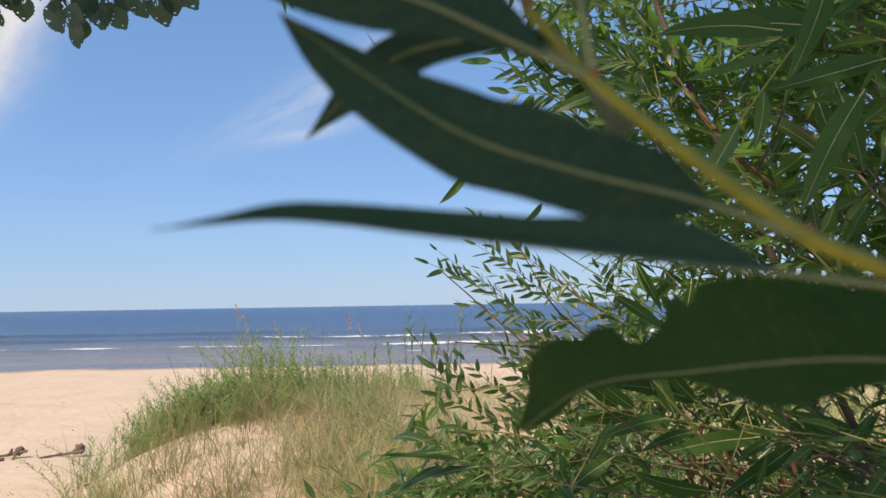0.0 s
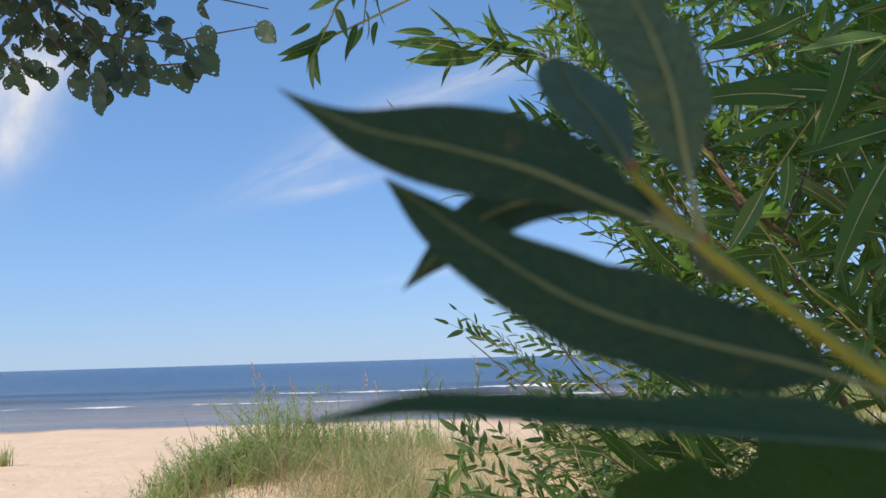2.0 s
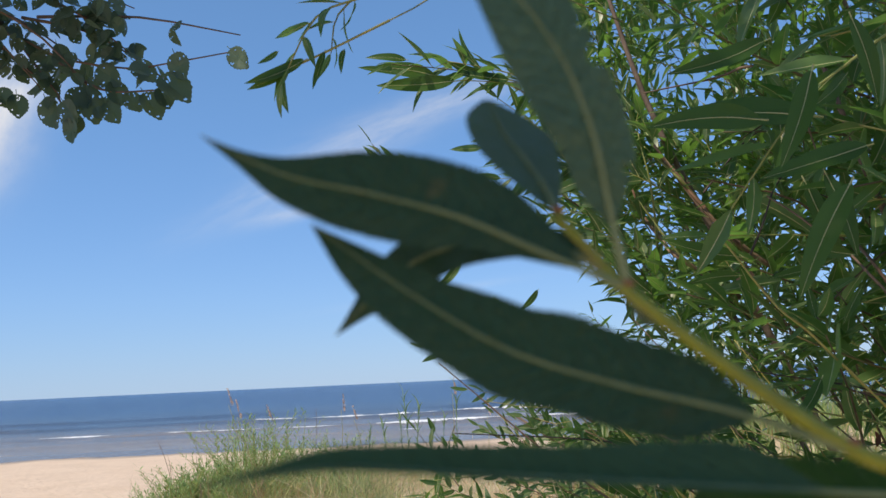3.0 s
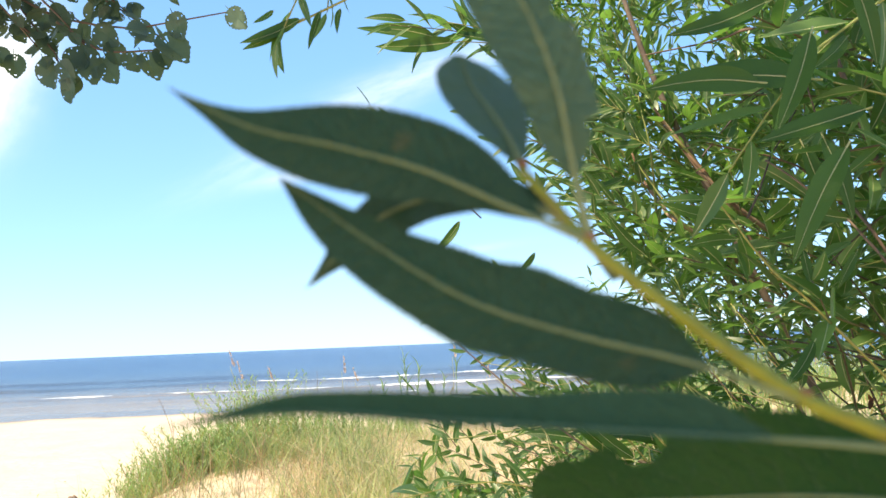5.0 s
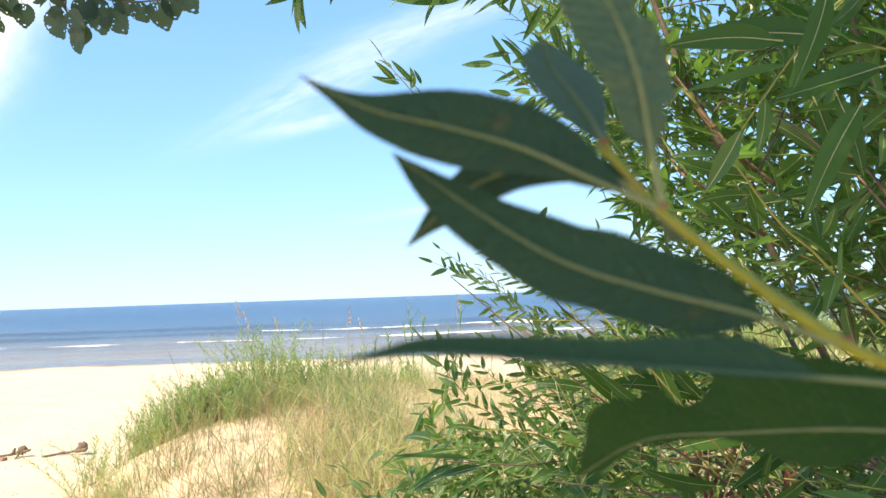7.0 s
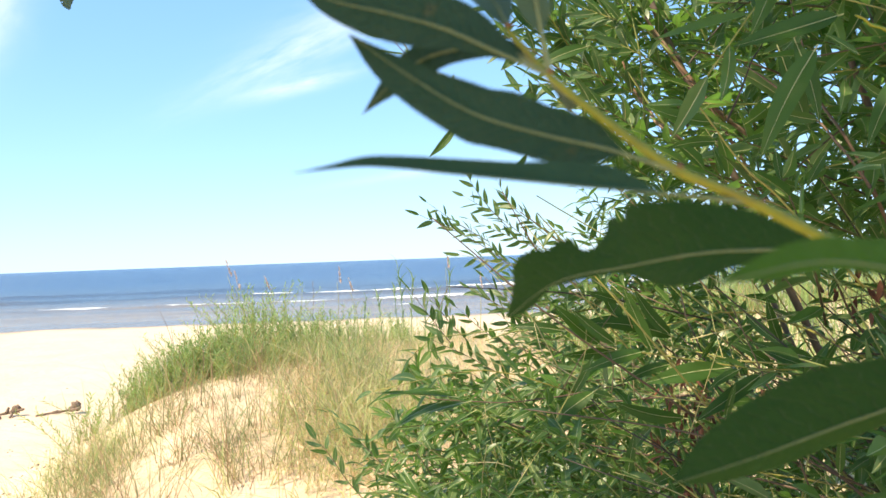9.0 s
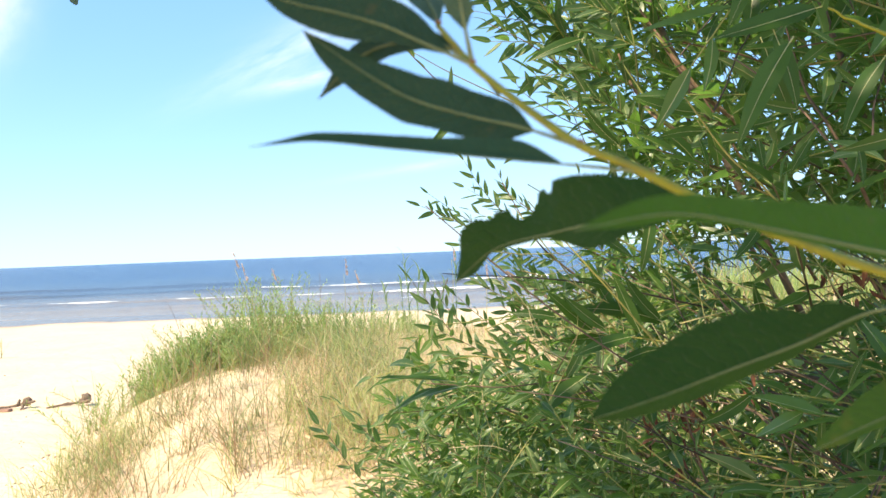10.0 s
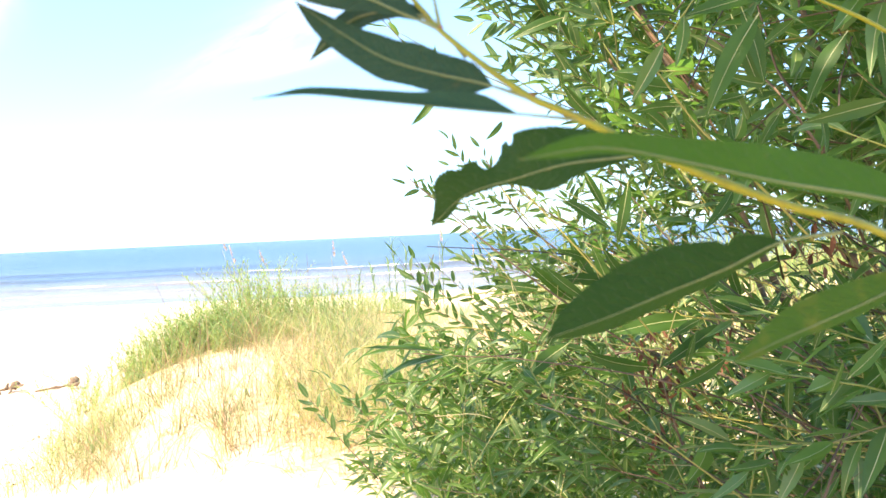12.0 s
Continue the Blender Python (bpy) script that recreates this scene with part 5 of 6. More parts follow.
    for _ in range(15):
        a, b, d = more.uniform(0.0, 0.17), more.uniform(-0.17, -0.01), more.uniform(2.3, 2.65)
        tip = EYE + Vector((a * d, d, b * d))
        foot = tip + Vector((more.uniform(0.14, 0.26), more.uniform(0.0, 0.1), more.uniform(-0.20, -0.06)))
        knee = foot.lerp(tip, 0.5) + Vector((0.0, 0.0, more.uniform(-0.01, 0.03)))
        spray((foot, knee, tip), more.randint(11, 15), more.uniform(0.046, 0.056), more, TWIG_BROWN)
    # leafier shoots at the upper edge of the crown
    for ctrl, n, size, bark in (
            (((0.427, 2.000, 2.226), (0.281, 1.950, 2.242), (0.135, 1.900, 2.263)), 16, 0.075, TWIG_YELLOW),
            (((0.397, 2.000, 2.195), (0.279, 1.950, 2.197), (0.172, 1.900, 2.191)), 15, 0.070, TWIG_YELLOW),
            (((0.460, 2.000, 2.092), (0.345, 1.950, 2.116), (0.236, 1.900, 2.103)), 15, 0.072, TWIG_YELLOW),
            (((0.444, 2.000, 1.970), (0.332, 1.950, 2.014), (0.255, 1.900, 2.055), (0.225, 1.900, 2.087)), 9, 0.055, TWIG_BROWN),
            (((0.460, 2.000, 2.092), (0.345, 1.950, 2.223), (0.289, 1.900, 2.289)), 15, 0.078, TWIG_BROWN),
            (((0.512, 2.000, 2.240), (0.337, 1.950, 2.282), (0.172, 1.900, 2.286)), 18, 0.078, TWIG_YELLOW),
            (((0.548, 2.000, 2.070), (0.442, 1.950, 2.119), (0.352, 1.900, 2.146)), 14, 0.075, TWIG_YELLOW)):
        spray(ctrl, n, size, rng, bark)
    for ctrl, n, size, bark in (
            (((0.582, 2.000, 2.224), (0.464, 1.900, 2.243), (0.384, 1.900, 2.275)), 13, 0.078, TWIG_YELLOW),
            (((0.545, 2.000, 1.985), (0.442, 1.900, 2.028), (0.350, 1.900, 2.072)), 13, 0.072, TWIG_BROWN),
            (((0.607, 2.000, 2.138), (0.501, 1.900, 2.168), (0.435, 1.900, 2.204)), 13, 0.075, TWIG_YELLOW)):
        spray(ctrl, n, size, rng, bark)
    # big leaves close to the path
    for root, tip, n, size in (
            ((1.05, 1.35, 2.05), (0.62, 1.25, 1.98), 10, 0.125), ((0.95, 1.3, 2.25), (0.60, 1.2, 2.22), 9, 0.125), ((1.0, 1.4, 1.75), (0.68, 1.28, 1.82), 9, 0.12),
            ((0.95, 1.35, 1.6), (0.58, 1.4, 1.72), 9, 0.11), ((0.9, 1.5, 1.45), (0.42, 1.6, 1.56), 11, 0.105), ((0.95, 1.4, 1.2), (0.50, 1.5, 1.32), 10, 0.080),
            ((0.9, 1.5, 1.0), (0.40, 1.6, 1.10), 10, 0.078), ((0.9, 1.45, 2.45), (0.55, 1.3, 2.40), 9, 0.115), ((0.8, 1.6, 1.95), (0.50, 1.5, 2.08), 10, 0.10),
            ((1.0, 1.5, 1.45), (0.75, 1.45, 1.52), 8, 0.090), ((0.95, 1.6, 1.05), (0.70, 1.5, 1.18), 9, 0.080)):
        shoot(root, tip, n, size, rng, True, 0.003)
    for _ in range(95):
        b = rng.uniform(-0.4, 0.6)
        a = rng.uniform(0.26, 0.75)
        if -0.14 < b < 0.01 and rng.random() < 0.8:
            continue
        d = rng.uniform(1.1, 1.6)
        tip = EYE + Vector((a * d, d, b * d))
        grow = Vector((rng.gauss(-0.9, 0.25), rng.gauss(-0.2, 0.3), rng.gauss(0.1, 0.4))).normalized()
        shoot(tip - grow * rng.uniform(0.25, 0.42), tip, rng.randint(7, 10), rng.uniform(0.10, 0.135), rng, False, 0.0026)
    smooth(mesh_part("twig_thicket", (twig_v, twig_f, None), TWIG_MIX, bush))["kind"] = "stuff"
    me = leaf_mesh("foliage", (mass_v, mass_f, mass_m), (LEAF_MASS, RIB_PALE))
    fo = new("foliage", me)
    fo.parent = bush
    fo["kind"] = "stuff"
    # withered catkins and leaves inside the bush
    dv, df = [], []
    for _ in range(130):
        c = rng.choice(((0.750, 1.400, 1.630), (0.470, 1.600, 1.438), (0.480, 1.600, 1.393), (0.428, 1.600, 1.360), (0.538, 1.600, 1.378), (0.638, 1.600, 1.423), (0.478, 1.600, 1.255), (0.518, 1.600, 1.461), (0.494, 1.600, 1.310), (0.530, 1.600, 1.332)))
        p = Vector(c) + Vector((rng.gauss(0, 0.016), rng.gauss(0, 0.04), rng.gauss(0, 0.028)))
        data = rng.choice(WILLOW_DATA)
        m = axes((rng.gauss(0, .5), rng.gauss(0, .5), -1), (rng.gauss(0, 1), rng.gauss(0, 1), .3), p - BASE, rng.uniform(0.02, 0.04))
        add_copy(dv, df, (data[0], data[1]), m)
    mesh_part("withered_leaves", (dv, df, None), LEAF_DEAD, bush, "dry reddish brown withered leaves")["kind"] = "stuff"
    # large leaves that stand out singly, from the top of the bush down
    for foot, tip in (
            ((0.428, 0.900, 2.071), (0.368, 0.880, 1.957)),
            ((0.414, 1.000, 2.040), (0.270, 0.950, 2.024)),
            ((0.547, 1.020, 2.011), (0.389, 0.980, 1.969)),
            ((0.457, 0.900, 1.945), (0.380, 0.880, 1.825)),
            ((0.459, 1.250, 1.908), (0.334, 1.220, 1.943)),
            ((0.567, 1.100, 2.129), (0.496, 1.050, 2.075)),
            ((0.513, 1.150, 2.004), (0.572, 1.150, 1.881)),
            ((0.385, 1.600, 1.903), (0.321, 1.600, 1.987)),
            ((0.373, 1.600, 1.939), (0.390, 1.600, 1.857)),
            ((0.366, 1.500, 1.556), (0.309, 1.500, 1.686)),
            ((0.323, 1.550, 1.538), (0.233, 1.500, 1.627)),
            ((0.411, 1.500, 1.570), (0.272, 1.450, 1.592)),
            ((0.343, 1.500, 1.535), (0.237, 1.450, 1.536)),
            ((0.276, 1.700, 1.556), (0.174, 1.700, 1.572))):
        large_leaf(foot, tip, rng)
    for foot, tip in (
            ((0.515, 1.500, 1.430), (0.603, 1.500, 1.423)),
            ((0.018, 1.650, 1.453), (-0.114, 1.600, 1.455)),
            ((0.017, 1.650, 1.429), (-0.089, 1.620, 1.391)),
            ((0.089, 1.700, 1.401), (-0.029, 1.700, 1.339)),
            ((0.564, 1.100, 2.140), (0.474, 1.080, 2.058)),
            ((0.470, 1.100, 2.181), (0.324, 1.100, 2.145)),
            ((0.526, 1.000, 2.172), (0.547, 1.000, 2.053)),
            ((0.504, 1.050, 2.056), (0.301, 1.050, 2.062)),
            ((0.375, 1.500, 1.885), (0.309, 1.500, 1.968)),
            ((0.325, 1.700, 2.129), (0.228, 1.700, 2.104)),
            ((0.070, 1.700, 1.990), (0.006, 1.700, 1.928)),
            ((0.473, 1.000, 1.978), (0.490, 0.980, 1.868)),
            ((0.593, 0.950, 1.929), (0.530, 0.930, 1.835)),
            ((0.611, 0.900, 1.920), (0.604, 0.880, 1.831))):
        large_leaf(foot, tip, rng)
    for foot, tip in (
            ((0.645, 0.950, 1.836), (0.534, 0.930, 1.805)),
            ((0.321, 1.250, 1.860), (0.267, 1.230, 1.927)),
            ((0.548, 1.100, 1.886), (0.469, 1.080, 1.905)),
            ((0.473, 1.300, 1.887), (0.392, 1.280, 1.876)),
            ((0.431, 1.200, 1.865), (0.439, 1.180, 1.811)),
            ((0.504, 1.150, 1.855), (0.506, 1.130, 1.801)),
            ((0.575, 1.000, 1.835), (0.569, 0.980, 1.770)),
            ((0.531, 1.150, 1.880), (0.447, 1.130, 1.870)),
            ((0.311, 1.350, 1.790), (0.356, 1.330, 1.715)),
            ((0.275, 1.350, 1.739), (0.355, 1.330, 1.680)),
            ((0.356, 1.200, 1.757), (0.339, 1.180, 1.659)),
            ((0.490, 1.100, 1.736), (0.431, 1.080, 1.679)),
            ((0.556, 1.000, 1.953), (0.506, 0.980, 1.981)),
            ((0.542, 1.500, 2.086), (0.466, 1.480, 2.095))):
        large_leaf(foot, tip, rng)
    for foot, tip in (
            ((0.529, 1.600, 2.030), (0.444, 1.580, 2.058)),
            ((0.352, 1.700, 2.143), (0.232, 1.680, 2.104)),
            ((0.649, 1.100, 1.907), (0.591, 1.080, 1.947)),
            ((0.685, 1.100, 1.755), (0.647, 1.080, 1.676)),
            ((0.603, 1.200, 1.856), (0.568, 1.180, 1.800))):
        large_leaf(foot, tip, rng)
    # leaves low in the bush
    for foot, tip in (
            ((0.573, 1.200, 1.545), (0.468, 1.180, 1.579)),
            ((0.549, 1.200, 1.516), (0.589, 1.180, 1.573)),
            ((0.541, 1.300, 1.455), (0.434, 1.280, 1.415)),
            ((0.467, 1.300, 1.440), (0.483, 1.280, 1.499)),
            ((0.412, 1.400, 1.520), (0.326, 1.380, 1.495)),
            ((0.578, 1.150, 1.383), (0.577, 1.130, 1.456)),
            ((0.538, 1.200, 1.452), (0.508, 1.180, 1.465)),
            ((0.583, 1.150, 1.281), (0.555, 1.130, 1.340)),
            ((0.567, 1.150, 1.326), (0.598, 1.130, 1.329)),
            ((0.495, 1.300, 1.521), (0.439, 1.280, 1.492)),
            ((0.455, 1.500, 1.288), (0.366, 1.480, 1.258)),
            ((0.478, 1.500, 1.320), (0.384, 1.480, 1.285)),
            ((0.574, 1.300, 1.307), (0.480, 1.280, 1.307)),
            ((0.460, 0.750, 1.494), (0.470, 0.730, 1.533))):
        large_leaf(foot, tip, rng)
    for foot, tip in (
            ((0.455, 0.700, 1.520), (0.486, 0.680, 1.568)),
            ((0.353, 1.500, 1.359), (0.357, 1.480, 1.292)),
            ((0.222, 1.700, 1.402), (0.146, 1.680, 1.375)),
            ((0.363, 1.600, 1.410), (0.278, 1.580, 1.394)),
            ((0.094, 1.550, 1.430), (0.011, 1.530, 1.469)),
            ((0.070, 1.500, 1.452), (-0.077, 1.480, 1.427)),
            ((0.049, 1.520, 1.457), (-0.103, 1.500, 1.478)),
            ((0.302, 1.500, 1.466), (0.175, 1.480, 1.382)),
            ((0.032, 1.700, 1.282), (0.102, 1.680, 1.216)),
            ((0.599, 1.100, 1.489), (0.617, 1.080, 1.541)),
            ((0.467, 1.200, 1.618), (0.521, 1.180, 1.572))):
        large_leaf(foot, tip, rng)
    # a long-leaved yellow shoot low in the bush
    for foot, tip in (
            ((0.365, 1.340, 1.549), (0.316, 1.310, 1.658)),
            ((0.353, 1.340, 1.550), (0.247, 1.310, 1.530)),
            ((0.409, 1.380, 1.567), (0.346, 1.350, 1.656)),
            ((0.306, 1.340, 1.561), (0.235, 1.310, 1.625)),
            ((0.492, 1.340, 1.518), (0.349, 1.310, 1.495)),
            ((0.540, 1.320, 1.510), (0.416, 1.290, 1.445)),
            ((0.571, 1.350, 1.512), (0.499, 1.320, 1.559)),
            ((0.431, 1.380, 1.428), (0.303, 1.350, 1.475)),
            ((0.594, 1.380, 1.546), (0.566, 1.350, 1.629))):
        large_leaf(foot, tip, rng)
    for foot, tip in (
            ((0.422, 1.400, 1.565), (0.279, 1.370, 1.601)),
            ((0.450, 1.360, 1.530), (0.472, 1.330, 1.574)),
            ((0.339, 1.450, 1.318), (0.343, 1.420, 1.394)),
            ((0.637, 1.330, 1.503), (0.662, 1.300, 1.560)),
            ((0.631, 1.340, 1.511), (0.538, 1.310, 1.555)),
            ((0.249, 1.450, 1.464), (0.275, 1.420, 1.538)),
            ((0.676, 1.300, 1.598), (0.711, 1.270, 1.612)),
            ((0.341, 1.450, 1.626), (0.276, 1.420, 1.644))):
        large_leaf(foot, tip, rng)
    bare_twigs((
        ((0.225, 1.360, 1.590), (0.280, 1.360, 1.557), (0.365, 1.360, 1.544), (0.506, 1.360, 1.517), (0.601, 1.360, 1.507), (0.744, 1.360, 1.497), (0.95, 1.5, 1.42)),
    ), TWIG_YELLOW, 0.0009, 0.0019, rng)
    bare_twigs((
        ((0.270, 1.400, 1.466), (0.312, 1.400, 1.421), (0.398, 1.400, 1.369), (0.55, 1.5, 1.28)),
        ((0.447, 1.450, 1.647), (0.455, 1.450, 1.596), (0.471, 1.450, 1.556), (0.52, 1.5, 1.45)),
    ), TWIG_DARK, 0.0009, 0.0016, rng)
    # the twigs that hang into the sky
    for foot, tip in (
            ((-0.132, 1.000, 2.140), (-0.206, 0.980, 2.109)),
            ((-0.153, 1.000, 2.128), (-0.201, 0.980, 2.100)),
            ((-0.165, 1.000, 2.127), (-0.155, 0.980, 2.072)),
            ((-0.111, 1.000, 2.150), (-0.126, 0.980, 2.095)),
            ((-0.088, 1.000, 2.151), (-0.092, 0.980, 2.118)),
            ((-0.166, 1.000, 2.151), (-0.190, 0.980, 2.130)),
            ((0.086, 1.850, 2.405), (-0.096, 1.830, 2.405)),
            ((0.043, 1.850, 2.416), (-0.110, 1.830, 2.433)),
            ((-0.026, 1.850, 2.426), (-0.136, 1.830, 2.441)),
            ((-0.024, 1.850, 2.457), (-0.116, 1.830, 2.466)),
            ((0.173, 1.850, 2.405), (0.062, 1.830, 2.452)),
            ((0.204, 1.850, 2.399), (0.074, 1.830, 2.428)),
            ((0.173, 1.850, 2.398), (0.145, 1.830, 2.369)),
            ((0.243, 1.850, 2.382), (0.191, 1.830, 2.293))):
        large_leaf(foot, tip, rng, 0.8)
    for foot, tip in (
            ((0.244, 1.850, 2.446), (0.162, 1.830, 2.457)),
            ((0.290, 1.850, 2.378), (0.228, 1.830, 2.310)),
            ((-0.046, 1.850, 2.211), (-0.091, 1.830, 2.264)),
            ((-0.030, 1.850, 2.209), (-0.047, 1.830, 2.236)),
            ((-0.075, 1.850, 2.212), (-0.137, 1.830, 2.227)),
            ((-0.083, 1.850, 2.215), (-0.131, 1.830, 2.258)),
            ((0.190, 1.500, 1.900), (0.150, 1.480, 1.865))):
        large_leaf(foot, tip, rng, 0.8)
    for c in (((0.299, 1.900, 2.405), (0.168, 1.870, 2.406), (0.086, 1.850, 2.406)), ((-0.032, 1.000, 2.184), (-0.115, 1.000, 2.145), (-0.153, 1.000, 2.129), (-0.165, 1.000, 2.126)),
              ((-0.017, 1.870, 2.167), (-0.046, 1.850, 2.208), (-0.089, 1.850, 2.234)), ((0.40, 1.60, 2.42), (0.12, 1.20, 2.33), (-0.032, 1.000, 2.184)), ((0.25, 2.0, 2.05), (0.08, 1.92, 2.12), (-0.017, 1.870, 2.167))):
        v, f = tube([Vector(p) - BASE for p in c], 0.0016, 0.0010, 10, 5, 0.05, rng)
        smooth(mesh_part("twig", (v, f, None), TWIG_YELLOW, bush))
    # bare stems that cross the bush
    bare_twigs((
        ((0.27, 1.70, 1.33), (0.57, 1.60, 1.28), (0.80, 1.50, 1.20), (1.3, 2.0, 0.8)),
        ((0.41, 1.80, 1.45), (0.53, 1.75, 1.29), (0.60, 1.70, 1.13), (0.8, 1.9, 0.6)),
        ((0.29, 1.80, 1.37), (0.42, 1.80, 1.39), (0.67, 1.70, 1.37), (1.3, 2.1, 0.9)),
        ((0.47, 1.60, 1.43), (0.63, 1.50, 1.37), (0.80, 1.40, 1.20), (1.2, 1.9, 0.7)),
        ((0.72, 1.50, 1.77), (0.81, 1.60, 1.60), (0.94, 1.70, 1.43), (1.35, 2.2, 0.8)),
        ((0.62, 1.35, 2.13), (0.65, 1.32, 1.95), (0.72, 1.30, 1.80), (1.2, 1.8, 1.2)),
    ), TWIG_BROWN, 0.0013, 0.0040, rng)
    bare_twigs((
        ((0.62, 1.70, 1.48), (0.75, 1.60, 1.41), (0.87, 1.50, 1.34), (1.35, 2.1, 0.8)),
        ((0.35, 2.1, 1.62), (0.55, 2.1, 1.50), (0.9, 2.2, 1.2), (1.4, 2.4, 0.6)),
        ((0.4508, 1.7000, 2.3097), (0.5905, 1.7000, 2.3318), (0.7088, 1.6500, 2.3321), (1.1, 1.7, 2.2)),
        ((0.5263, 1.9000, 2.2299), (0.6032, 1.9000, 2.1156), (0.6775, 1.9000, 2.0099), (0.95, 2.0, 1.6)),
        ((0.228, 2.500, 1.906), (0.317, 2.500, 1.742), (0.395, 2.550, 1.659), (0.600, 2.600, 1.504)),
        ((0.278, 2.500, 1.843), (0.422, 2.500, 1.732), (0.560, 2.550, 1.648), (0.768, 2.600, 1.502)),
    ), TWIG_BROWN, 0.0013, 0.0040, rng)
    bare_twigs((
        ((0.150, 2.350, 1.479), (0.241, 2.350, 1.501), (0.331, 2.350, 1.505), (0.487, 2.400, 1.496)),
        ((-0.028, 2.300, 1.495), (0.229, 2.300, 1.516), (0.310, 2.300, 1.535), (0.464, 2.350, 1.559)),
        ((0.498, 1.900, 2.251), (0.543, 1.900, 2.200), (0.591, 1.900, 2.146), (0.730, 2.000, 2.021)),
        ((0.473, 1.900, 2.130), (0.516, 1.900, 2.057), (0.579, 1.900, 1.972), (0.696, 2.000, 1.853)),
        ((0.485, 1.900, 2.283), (0.502, 1.900, 2.174), (0.522, 1.950, 2.061), (0.527, 2.000, 1.957)),
    ), TWIG_MIX, 0.0013, 0.0040, rng)
    # stout grey and reddish stems in the shade, a few bright young ones
    bare_twigs((
        ((0.487, 2.000, 2.170), (0.513, 2.000, 2.105), (0.541, 1.950, 2.032), (0.579, 1.900, 1.974), (0.719, 2.000, 1.905)),
        ((0.518, 1.900, 2.253), (0.563, 1.900, 2.184), (0.608, 1.900, 2.122), (0.659, 1.900, 2.048), (0.776, 1.950, 1.967)),
    ), BARK_RED, 0.0028, 0.0062, rng)
    bare_twigs((
        ((0.819, 1.500, 1.635), (0.851, 1.500, 1.610), (0.889, 1.500, 1.575), (1.059, 1.600, 1.424)),
    ), BARK_RED, 0.006, 0.010, rng)
    bare_twigs((
        ((0.704, 1.700, 1.389), (0.794, 1.650, 1.352), (0.865, 1.600, 1.310), (0.967, 1.600, 1.246), (1.181, 1.700, 1.081)),
        ((0.794, 1.800, 1.412), (0.901, 1.750, 1.362), (1.023, 1.700, 1.301), (1.274, 1.800, 1.179)),
        ((0.705, 1.800, 1.488), (0.808, 1.800, 1.438), (0.912, 1.800, 1.407), (1.078, 1.800, 1.346)),
    ), BARK, 0.0030, 0.0060, rng)
    bare_twigs((
        ((0.524, 1.300, 2.008), (0.607, 1.250, 1.914), (0.630, 1.200, 1.850), (0.672, 1.200, 1.788)),
        ((0.466, 1.500, 1.420), (0.485, 1.500, 1.353), (0.509, 1.500, 1.263), (0.555, 1.500, 1.161)),
        ((0.423, 1.500, 1.466), (0.466, 1.500, 1.414), (0.570, 1.450, 1.401), (0.615, 1.400, 1.365), (0.707, 1.400, 1.308), (0.831, 1.400, 1.260)),
        ((0.728, 1.200, 1.397), (0.693, 1.200, 1.325), (0.663, 1.200, 1.263), (0.643, 1.200, 1.218)),
    ), TWIG_BROWN, 0.0014, 0.0026, rng)
    bare_twigs((
        ((0.538, 1.600, 1.972), (0.561, 1.550, 1.906), (0.610, 1.500, 1.834)),
        ((0.454, 1.400, 1.539), (0.511, 1.350, 1.528), (0.593, 1.300, 1.521), (0.670, 1.300, 1.498)),
        ((0.457, 1.300, 1.323), (0.527, 1.250, 1.317), (0.629, 1.200, 1.315), (0.755, 1.200, 1.290)),
    ), TWIG_YELLOW, 0.0010, 0.0019, rng)
    bare_twigs((
        ((0.369, 1.400, 1.236), (0.431, 1.400, 1.218), (0.498, 1.400, 1.183)),
        ((-0.007, 1.550, 1.452), (0.131, 1.600, 1.431), (0.254, 1.650, 1.430), (0.396, 1.700, 1.443)),
    ), TWIG_BROWN, 0.0011, 0.0018, rng)
    # dark twigs in the upper bush, and pale ones lower down
    bare_twigs((
        ((0.576, 1.300, 2.082), (0.534, 1.300, 2.015), (0.509, 1.300, 1.960), (0.489, 1.300, 1.919)),
        ((0.725, 1.200, 1.973), (0.711, 1.200, 1.930), (0.701, 1.200, 1.892), (0.698, 1.200, 1.853)),
        ((0.648, 1.600, 2.196), (0.608, 1.600, 2.169), (0.556, 1.600, 2.115), (0.524, 1.600, 2.077)),
        ((0.773, 1.700, 2.089), (0.807, 1.700, 2.076), (0.848, 1.700, 2.048), (0.912, 1.700, 2.022)),
        ((0.487, 1.900, 2.113), (0.524, 1.900, 2.046), (0.580, 1.900, 1.973), (0.72, 1.95, 1.85)),
        ((0.375, 1.500, 1.381), (0.422, 1.500, 1.348), (0.467, 1.500, 1.284), (0.522, 1.500, 1.219)),
        ((0.700, 1.150, 1.414), (0.674, 1.150, 1.365), (0.642, 1.150, 1.308), (0.62, 1.2, 1.24)),
    ), TWIG_DARK, 0.0010, 0.0020, rng)
    bare_twigs((
        ((0.385, 1.150, 1.936), (0.421, 1.150, 1.885), (0.460, 1.150, 1.830), (0.520, 1.150, 1.770), (0.65, 1.2, 1.65)),
        ((0.520, 1.350, 1.523), (0.597, 1.350, 1.517), (0.712, 1.350, 1.512), (0.85, 1.4, 1.50)),
        ((0.606, 1.300, 1.401), (0.590, 1.300, 1.337), (0.578, 1.300, 1.268), (0.58, 1.35, 1.15)),
    ), TWIG_YELLOW, 0.0011, 0.0021, rng)
    bare_twigs((
        ((0.476, 0.850, 1.966), (0.498, 0.850, 1.952), (0.523, 0.850, 1.940), (0.561, 0.852, 1.922), (0.66, 0.87, 1.875)),
    ), BARK_YOUNG, 0.0012, 0.0030, rng)
